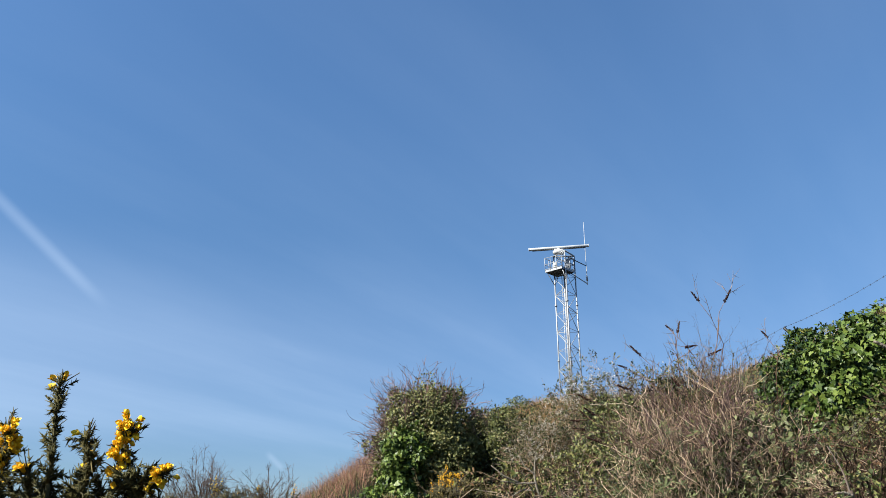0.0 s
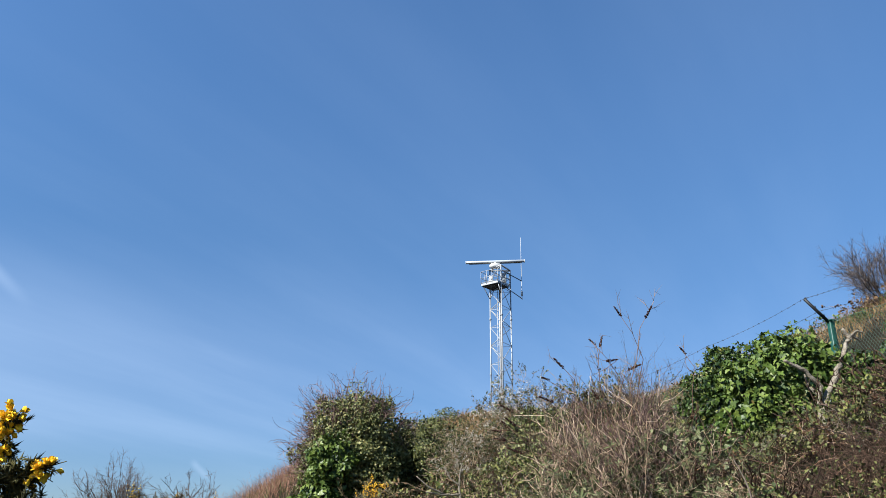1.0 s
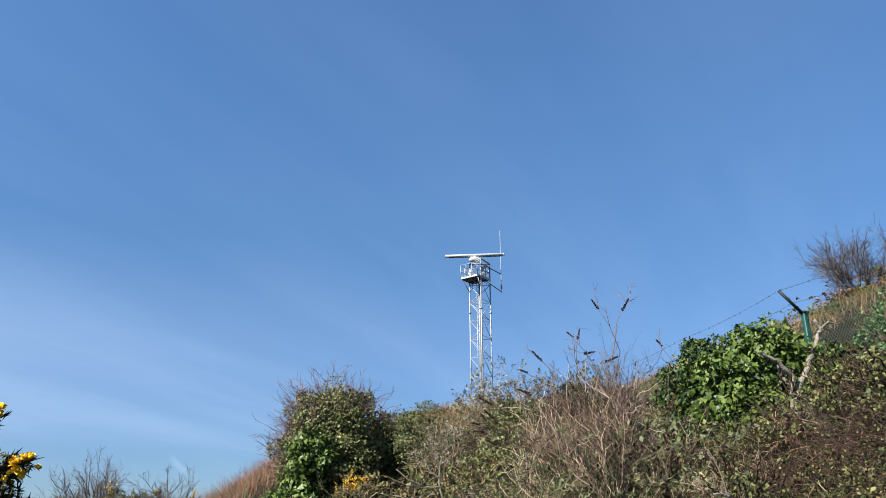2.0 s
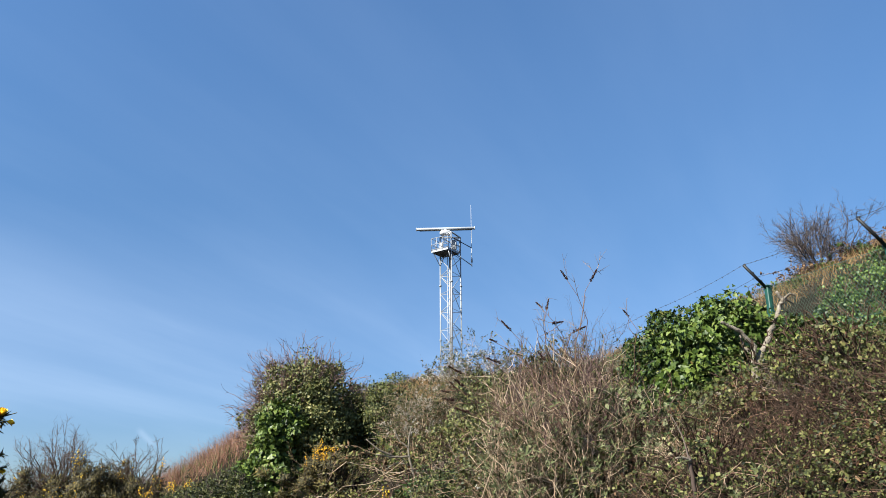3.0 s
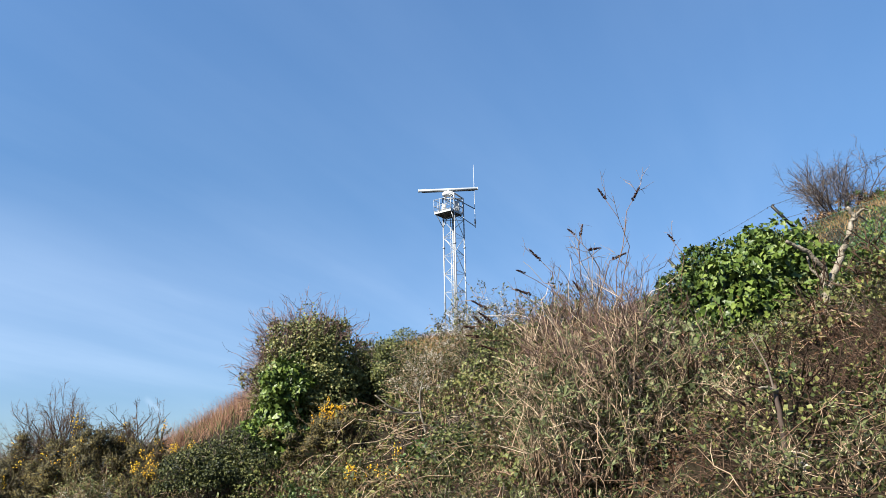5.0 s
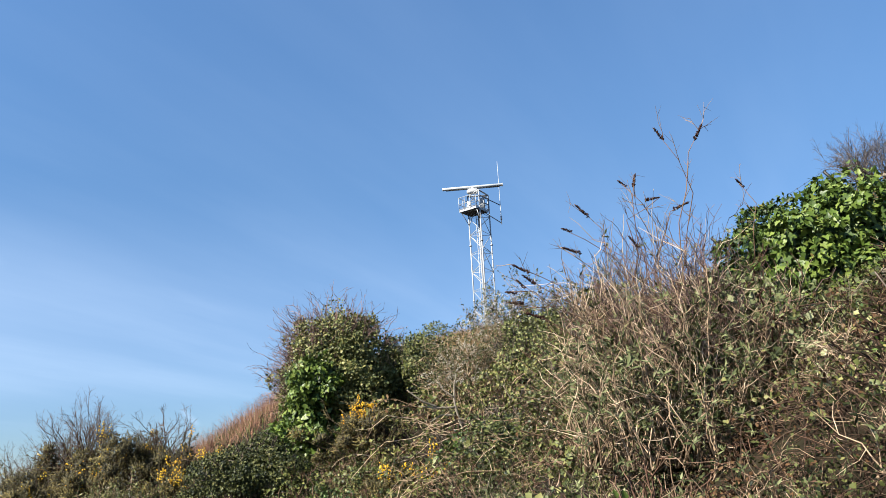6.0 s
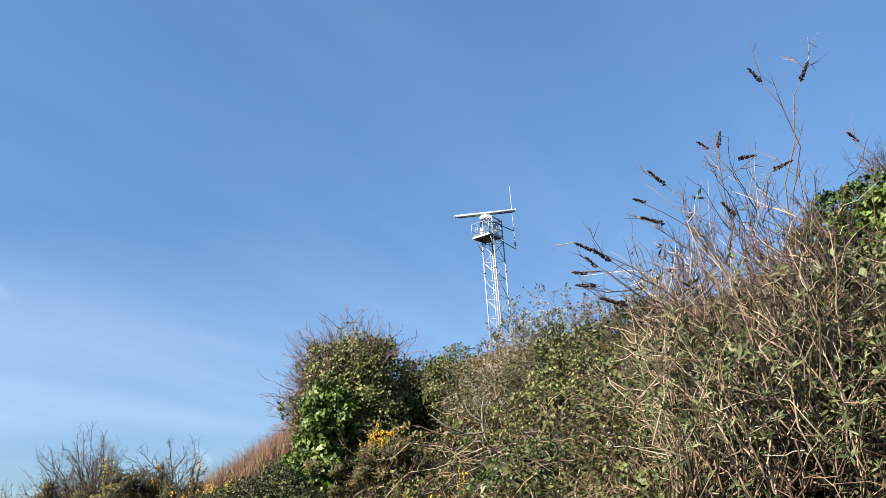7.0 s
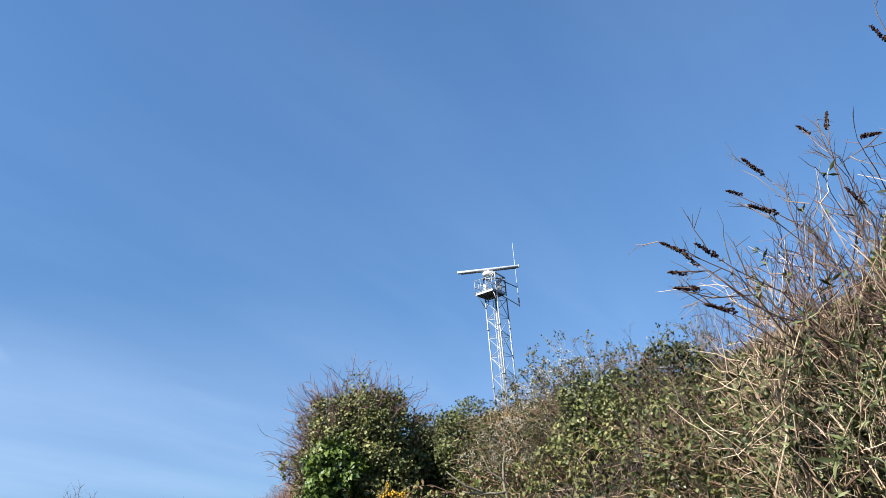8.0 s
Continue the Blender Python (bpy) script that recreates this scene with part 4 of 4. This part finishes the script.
# -- green clumps among the bramble --
for x, y, r, n, m in ((1.55, 11.0, 0.5, 1800, M_FRESH), (1.35, 5.0, 0.26, 900, M_FRESH), (0.98, 5.6, 0.42, 1500, M_BUSH), (0.95, 4.7, 0.26, 600, M_SAGE), (2.45, 5.75, 0.5, 1300, M_SAGE), (2.6, 9.4, 0.5, 1600, M_DULL), (0.9, 9.0, 0.4, 1300, M_BRAMBLE), (-0.35, 12.9, 0.42, 1500, M_FRESH), (0.35, 12.0, 0.36, 1200, M_BRAMBLE), (-0.85, 13.7, 0.42, 1500, M_BRAMBLE), (0.1, 13.9, 0.4, 1400, M_BUSH), (3.6, 12.4, 0.6, 2200, M_DULL), (2.2, 12.6, 0.5, 1700, M_BUSH), (1.3, 9.9, 0.4, 1300, M_DULL), (2.9, 11.3, 0.55, 1800, M_BUSH), (1.75, 6.9, 0.28, 700, M_BUSH), (0.75, 10.3, 0.36, 1000, M_BRAMBLE), (4.9, 5.7, 0.2, 500, M_BUSH), (3.3, 4.4, 0.14, 300, M_FRESH)):
    leafy_bush("leafy_clump", on(x, y), "low clump of green leaves among bramble", "shrub", r, r, r * 0.9, n, m, LANCE, 0.045, 24, M_CANE, 0.2, 0, M_FRESH, x, -0.3, group="leafy clumps among bramble", core=False)

for (x, y), m in zip(((3.13, 4.47), (3.05, 3.92), (2.97, 4.89), (2.17, 4.1)), (M_BRAMBLE, M_DULL, M_DULL, M_BUSH)):
    leafy_bush("leafy_clump", on(x, y), "low clump of green leaves among bramble", "shrub", 0.24, 0.2, 0.26, 650, m, LANCE, 0.026, 16, M_DARKTWIG, 0.15, 40, M_FRESH, x, -0.3, group="leafy clumps among bramble", core=False, lumps=0.25)

repeat(low, [(2.2, 3.25), (2.5, 3.45), (2.4, 3.1), (2.05, 2.9), (2.7, 3.2)], 0.7, 1.0, first=False)

# -- bare shrub and grass on the upper hill --
bare_shrub("bare_shrub", on(15.5, 21.5, -0.2), "leafless purple-brown shrub on the upper hill", 2.0, 20, M_TWIG, 50, thick=0.026, levels=(8, 6, 4))
repeat(hill, [(13.6, 20.8), (14.3, 20.5), (15.0, 20.6), (15.9, 20.8), (16.6, 21.0), (14.6, 21.4), (17.6, 21.2), (18.6, 21.3)], 0.9, 1.2, first=False)
for x, y, r in ((9.6, 12.6, 0.6), (10.4, 13.2, 0.7), (8.9, 11.4, 0.5), (11.4, 13.6, 0.6)):
    leafy_bush("leafy_clump", on(x, y), "bright green clump on the hill behind fence", "shrub", r, r, r * 0.7, 1800, M_FRESH, LANCE, 0.06, 24, M_CANE, 0.25, 0, M_FRESH, x, -0.3, group="leafy clumps behind the fence", core=False)

# -- scrub on the seaward side --
for x, y, s in ((-5.2, 18.4, 1.5), (-4.3, 18.0, 1.2), (-6.3, 18.0, 1.25), (-3.3, 17.6, 0.7), (-2.4, 16.4, 0.6), (-3.0, 15.5, 0.7), (1.0, 11.6, 0.55), (0.5, 12.6, 0.6), (-4.6, 16.2, 1.0), (-5.7, 17.0, 1.0)):
    gorse_bush(on(x, y), "dark gorse bush with scattered yellow flowers", s, 52, 70 if x < -3 else 220, spread=0.25)
fluffy_clematis(on(-3.75, 14.7), "climber tangle with white seed heads before gorse", 0.55, 0.45, 0.55, 240, 3.0)
bare_shrub("bare_shrub", on(-5.4, 18.9), "leafless grey shrub among gorse", 1.6, 22, M_DARKTWIG, 60, thick=0.020, levels=(7, 6, 4))
bare_shrub("bare_shrub", on(-6.6, 18.9), "leafless grey shrub among gorse", 1.45, 18, M_DARKTWIG, 60, thick=0.018)
bare_shrub("bare_shrub", on(-3.9, 18.4), "leafless grey shrub among gorse", 1.25, 7, M_DARKTWIG, 55, thick=0.022)
sx = rng.uniform(-9, 0.5, 19000)
grass_field("russet_grass", "russet dry grass on the seaward slope", np.stack([sx, rng.uniform(18.5, 30, 19000)], -1), 0.7, M_RUSSET, width=0.0035)
sx = rng.uniform(-9, 10, 11000)
grass_field("green_grass", "rough green grass between the bushes", np.stack([sx, rng.uniform(16, 24, 11000)], -1), 0.35, M_GRASS)
sx = rng.uniform(4.6, 9.5, 9000)
grass_field("shelf_grass", "green grass on the shelf by the fence", np.stack([sx, rng.uniform(5.5, 13, 9000)], -1), 0.32, M_GRASS, width=0.005)
sx = rng.uniform(0.5, 24, 11000)
grass_field("straw_grass", "straw-coloured grass on the upper hill", np.concatenate([np.stack([sx, rng.uniform(17, 32, 11000) - 0.35 * np.clip(sx - 6, 0, 18)], -1), np.stack([rng.uniform(0, 6, 4500), rng.uniform(18, 25, 4500)], -1), np.stack([rng.uniform(0.2, 4, 2500), rng.uniform(17.2, 19.5, 2500)], -1), np.stack([rng.uniform(-2, 5, 7000), rng.uniform(21.5, 29, 7000)], -1)]), 0.55, M_STRAW, width=0.007)


# -- buddleia with dead flower heads --
def panicle_mesh(n, length, r):
    s = rng.uniform(0, 1, n)
    rad = 0.78 * r * (1 - 0.75 * s) * rng.uniform(0.3, 1, n)
    a = rng.uniform(0, 2 * np.pi, n)
    p = np.stack([rad * np.cos(a), rad * np.sin(a), s * length], -1)
    return mesh_of("seed_head", *blobs(p, 0.0034, 0.008, rng.normal(0, 1, p.shape) + (0, 0, 0.5), 4))


def buddleia():
    bx, by = 2.0, 5.95
    o = np.array(on(bx, by))
    b = thing("buddleia", tuple(o), "straggling buddleia with tan stems and dead flower heads", "buddleia")
    n = 540
    foot = ring_base(n, 0.66)
    c = arcs(foot, outward(n, 0, 50), rng.uniform(0.45, 1.4, n) * np.where(foot[:, 0] > 0, 1.25, 0.95), 8, 0.10, 0.08)
    c = c[(c[:, -1, 0] > -0.68) & (c[:, -1, 0] + 0.35 * c[:, -1, 2] < 0.75)]
    c = c[(c[:, -1, 2] < 1.34) & (c[:, -1, 1] > -0.75)]
    t = branch_off(c, 8, 0.25, 0.48, 5, -0.05, 0.09, 0.12)
    t = t[t[:, -1, 2] < 1.5]
    part("stem_tangle", tubes(c, 0.0052, 0.0014, 4), M_TAN, b)
    part("twig_tangle", tubes(t, 0.0025, 0.0011), M_TAN, b)
    part("foliage", join(whorls(t[t[:, -1, 2] < 0.9], 1, 5, LANCE, 0.042, 0.0105, 0.4, 0.8), whorls(t[(t[:, -1, 2] < 0.7)][::3], 1, 5, LANCE, 0.060, 0.014, 0.6, 0.8)), M_SAGE, b)
    part("young_foliage", whorls(t[t[:, -1, 2] < 1.25][::2], 1, 4, LANCE, 0.036, 0.010, 0.6, 0.6), M_DULL, b)
    top = branch_off(c[(c[:, -1, 2] > 0.7) & (c[:, -1, 0] > -0.5)], 4, 0.36, 0.40, 6, -0.15, 0.09, 0.5)
    top = top[(np.max(top[..., 2], axis=1) < 1.55) & (top[:, -1, 1] > -0.7)]
    part("twig_tangle", join(tubes(top, 0.0026, 0.0012), tubes(branch_off(top, 3, 0.10, 0.6, 4), 0.0017, 0.0009)), M_PURPLE, b)
    heads = [panicle_mesh(64, 0.085, 0.0125), panicle_mesh(84, 0.11, 0.0135), panicle_mesh(44, 0.065, 0.011)]
    tips = [((1.79, 5.40, 3.24), (-0.55, 0, 0.75)), ((2.07, 5.36, 3.25), (0.55, 0, 0.9)), ((1.73, 5.91, 3.12), (-0.6, 0, 0.5)), ((1.81, 5.80, 3.12), (0.3, 0, 1)),
            ((1.43, 5.89, 2.96), (-0.6, 0, 0.6)), ((1.33, 5.88, 2.80), (-0.9, 0, 0.3)), ((0.99, 5.54, 2.43), (-0.7, 0, 0.5)), ((1.00, 5.87, 2.58), (-0.8, 0, 0.4)),
            ((0.90, 5.60, 2.35), (-1, 0, 0.15)), ((0.91, 5.60, 2.29), (-1, 0, 0.05)), ((1.00, 5.60, 2.23), (-1, 0, 0.3)), ((0.97, 5.60, 2.42), (-0.6, 0, 0.7)),
            ((1.86, 5.6, 2.89), (0.9, 0, 0.15)), ((2.04, 5.6, 2.86), (0.7, 0, 0.3)), ((2.34, 5.6, 3.00), (-0.5, 0, 0.6)), ((1.64, 5.6, 2.66), (-0.5, 0, 0.6)), ((1.24, 5.6, 2.60), (-0.9, 0, 0.3))]
    tips = [(np.array(p) - o, np.array(d, float)) for p, d in tips]
    s = np.linspace(0, 1, 9)[:, None]
    paths = []
    for p, d in tips:
        d = unit(d)
        base = np.array([0.25 * p[0] + rng.normal(0, 0.1), rng.normal(0, 0.12), 0.1])
        h = np.linalg.norm(p - base)
        c1, c2 = base + np.array([0, 0, 0.45 * h]), p - d * 0.35 * h
        q = base * (1 - s) ** 3 + 3 * c1 * s * (1 - s) ** 2 + 3 * c2 * s * s * (1 - s) + p * s ** 3
        q[1:-1] += rng.normal(0, 0.020, q[1:-1].shape)
        paths.append(q)
    paths = np.array(paths)
    for i, ((p, d), q) in enumerate(zip(tips, paths)):
        sh = part("flowering_shoot", tubes(q[None], 0.005, 0.0018, 4), M_CANE, b, "long brown flowering shoot")
        h = part("seed_head", heads[i % 3], M_SEED, sh, "dark brown dead flower head")
        h.matrix_basis = Matrix.Translation(p - unit(d) * (0.09, 0.12, 0.07)[i % 3]) @ Vector(d).to_track_quat("Z", "Y").to_matrix().to_4x4()
    side = branch_off(paths, 6, 0.13, 0.45, 4, -0.1, 0.06, 0.3)
    part("twig_tangle", join(tubes(side, 0.0026, 0.0011), tubes(branch_off(side, 3, 0.09, 0.6, 3), 0.0015, 0.0007)), M_PALE, b)
    return b


buddleia()


# -- dead wood on the bank --
def bent_limb(points, r0, r1, sides=7, k=14):
    pts = np.array(points, float)
    u = np.linspace(0, len(pts) - 1, k)
    q = np.stack([np.interp(u, np.arange(len(pts)), pts[:, i]) for i in range(3)], -1)
    q[1:-1] += rng.normal(0, r0 * 0.13, q[1:-1].shape)
    return tubes(q[None], r0, r1, sides)


def dead_branch():
    o = np.array(on(3.10, 5.0))
    b = thing("dead_branch", tuple(o), "bleached forked dead branch rising from the bank", "dead branch")
    g = [((3.10, 5.0, 1.9), (3.02, 5.0, 2.44), (3.10, 5.0, 2.57), (3.18, 5.0, 2.70), (3.25, 5.0, 2.84), (3.32, 5.0, 2.96), (3.27, 5.0, 3.01)), ((3.29, 5.0, 2.92), (3.34, 5.0, 2.96), (3.40, 5.01, 2.93)),
         ((3.31, 5.0, 2.95), (3.37, 4.99, 3.0), (3.41, 4.99, 2.99)), ((3.02, 5.0, 2.46), (3.04, 4.98, 2.61), (2.93, 4.97, 2.71), (2.86, 4.97, 2.74), (2.80, 4.97, 2.77)), ((3.06, 5.0, 2.52), (2.98, 5.02, 2.60), (2.96, 5.02, 2.69))]
    for i, pts in enumerate(g):
        part("limb", bent_limb(np.array(pts) - o, (0.028, 0.014, 0.011, 0.019, 0.012)[i], (0.012, 0.005, 0.005, 0.010, 0.006)[i], 7, 22), M_BARK, b, shade=True)
    return b


dead_branch()
o = np.array(on(1.58, 13.2))
sapling = thing("bent_sapling", tuple(o), "pale grey leafless sapling with bent limbs on the slope", "bare shrub")
for pts, r0, r1 in ((((1.66, 13.2, 1.7), (1.58, 13.2, 2.06), (1.49, 13.2, 2.41), (1.50, 13.2, 2.67), (1.54, 13.2, 2.85)), 0.028, 0.010), (((1.50, 13.2, 2.36), (1.21, 13.18, 2.35), (0.95, 13.15, 2.39)), 0.020, 0.009),
                    (((1.25, 13.2, 2.36), (1.0, 13.1, 2.45), (0.78, 13.1, 2.63)), 0.018, 0.008), (((1.53, 13.2, 2.24), (1.30, 13.25, 2.26), (1.12, 13.3, 2.16)), 0.018, 0.007), (((1.49, 13.2, 2.5), (1.33, 13.2, 2.62), (1.25, 13.2, 2.8)), 0.014, 0.006)):
    part("limb", bent_limb(np.array(pts) - o, r0, r1, 6, 10), M_BARK, sapling, shade=True)
for pts, label in ((((2.55, 4.6, 1.65), (2.75, 4.55, 1.95), (3.05, 4.5, 2.05), (3.4, 4.5, 2.0)), "arching reddish dead cane over the shelf"),
                   (((2.1, 4.4, 1.35), (2.35, 4.3, 1.72), (2.7, 4.2, 1.80), (3.0, 4.1, 1.70)), "arching reddish dead cane over the shelf")):
    o = np.array(on(*pts[0][:2]))
    limb = thing("dead_limb", tuple(o), label, "dead branch")
    part("limb", bent_limb(np.array(pts) - o, 0.011, 0.005, 6, 18), M_CANE, limb, shade=True)
o = np.array(on(3.02, 5.4))
log = thing("broken_log", tuple(o), "short broken pale log stuck in bramble", "dead wood")
part("trunk", bent_limb(np.array([(3.12, 5.3, 2.0), (2.98, 5.15, 2.20), (2.86, 5.08, 2.245), (2.74, 5.04, 2.28)]) - o, 0.022, 0.014), M_BARK, log, shade=True)
o = np.array(on(1.96, 3.9))
stub = thing("dead_stalk", tuple(o), "dark dead stalk with pale broken top in bramble", "dead wood")
part("trunk", bent_limb(np.array([(1.97, 3.9, o[2] - 0.05), (1.965, 3.9, 1.5), (1.96, 3.9, 1.64), (1.95, 3.9, 1.79)]) - o, 0.015, 0.010), M_TWIG, stub, shade=True)
part("broken_top", bent_limb(np.array([(1.955, 3.895, 1.76), (1.91, 3.88, 1.78), (1.86, 3.87, 1.775)]) - o, 0.011, 0.005, 6, 8), M_BARK, stub, "pale splintered wood", shade=True)
part("side_twig", bent_limb(np.array([(1.95, 3.9, 1.75), (1.93, 3.9, 1.88), (1.88, 3.92, 2.0)]) - o, 0.006, 0.002, 5, 8), M_TWIG, stub)
for x, y, top in ((1.99, 3.84, 1.52), (2.13, 3.95, 1.54), (2.24, 4.0, 1.58)):
    o = np.array(on(x, y))
    fl = thing("seeding_stem", tuple(o), "thin stem with whitish fluffy seed heads in bramble", "dead stem", "seeding stems on the bank")
    q = arcs(np.zeros((7, 3)) - (0, 0, 0.05), outward(7, 0, 12), np.full(7, top - float(o[2])), 5, 0.0, 0.04)
    part("stem_tangle", tubes(q, 0.003, 0.0015), M_PALE, fl)
    part("seed_fluff", blobs(np.repeat(q[:, -1], 16, axis=0) + rng.normal(0, 0.020, (112, 3)), 0.006, 0.011, seg=4), M_FLUFF, fl, "white seed fluff")


# -- near gorse beside the path --
def near_gorse():
    o = np.array(on(-0.85, 1.95))
    g = thing("gorse_bush", tuple(o), "spiny gorse bush with bright yellow flowers beside path", "gorse")
    petal = mesh_of("flower", *join(blobs(np.array([(0, 0, 0.008)]), 0.0055, 0.011, np.array([(0, 0, 1.0)]), 6), leaves(OVAL, np.zeros((3, 3)), np.array([(0.4, 0, 1), (-0.4, 0.2, 1), (0, -0.5, 1.0)]), np.array([(-1, 0, 0.4), (1, 0, 0.4), (0, 1, 0.4)]), 0.020, 0.013)))
    # top, foot, spines, flowers
    spikes = [((-0.86, 1.75, 1.93), (-0.855, 1.76, 1.70), 330, 4, 0.95), ((-0.69, 1.75, 1.845), (-0.73, 1.76, 1.62), 260, 60, 0.4), ((-0.595, 1.75, 1.735), (-0.72, 1.76, 1.68), 160, 20, 0.7),
              ((-0.95, 1.75, 1.83), (-0.97, 1.77, 1.62), 260, 44, 0.5), ((-0.79, 1.76, 1.82), (-0.77, 1.78, 1.66), 160, 1, 0.8), ((-0.76, 1.74, 1.78), (-0.80, 1.78, 1.62), 160, 2, 0.7), ((-0.90, 1.72, 1.76), (-0.86, 1.78, 1.58), 220, 6, 0.6), ((-1.02, 1.78, 1.86), (-1.0, 1.8, 1.6), 240, 14, 0.5), ((-0.66, 1.78, 1.70), (-0.74, 1.8, 1.56), 200, 8, 0.5)]
    for _ in range(34):
        x = rng.uniform(-1.08, -0.62)
        z = rng.uniform(1.62, 1.75) + 0.04 * (x < -0.85)
        spikes.append(((x, rng.uniform(1.72, 1.86), z), (x + rng.normal(0, 0.05), 1.85, z - 0.16), 150, 1 if rng.uniform() < 0.5 else 0, 0.6))
    for top, foot, sp, fl, lo in spikes:
        top, foot = np.array(top) - o - (0, 0, 0.018), np.array(foot) - o
        s = np.linspace(0, 1, 7)[:, None]
        q = (foot + (top - foot) * s + rng.normal(0, 0.004, (7, 3)))[None]
        root = np.array([[foot * 0 + rng.normal(0, 0.05, 3), foot * 0.5 + rng.normal(0, 0.05, 3), foot]])
        sh = part("shoot", join(tubes(q, 0.005, 0.0025, 4), tubes(root, 0.009, 0.005, 4), tubes(branch_off(q, 9, 0.05, 0.7, 3), 0.002, 0.001)), M_SPINEFAR, g)
        tw = branch_off(q, 26, 0.04, 0.8, 3, lo=0.0)
        part("spine_cover", join(leaves_on(q, sp, SPINE, 0.021, 0.0045, 0.75, 0.0), leaves_on(tw, 24, SPINE, 0.016, 0.0038, 0.9, 0.0)), M_SPINE, sh, "dark green needle spines")
        for k in range(fl):
            u = rng.uniform(lo, 1.02)
            d = unit(rng.normal(0, 0.8, 3) + (0, -0.3, 0.6))
            fo = part("flower", petal, M_YELLOW, sh)
            fo.matrix_basis = Matrix.Translation(foot + (top - foot) * u + d * 0.012) @ Vector(d).to_track_quat("Z", "Y").to_matrix().to_4x4() @ Matrix.Scale(rng.uniform(0.75, 1.1), 4)
    a = arcs(ring_base(40, 0.12), outward(40, 0, 50), rng.uniform(1.0, 1.62, 40), 8, 0.05, 0.03)
    a = a[np.all(a[..., 0] + o[0] < -0.62, axis=1)]
    t = branch_off(a, 8, 0.16, 0.6, 4, -0.1, 0.05, 0.4)
    part("stem_tangle", join(tubes(a, 0.008, 0.003), tubes(t, 0.003, 0.0015)), M_TWIG, g)
    part("spine_cover", leaves_on(t, 60, SPINE, 0.024, 0.0045, 0.9, 0.0), M_SPINE, g)
    return g


near_gorse()
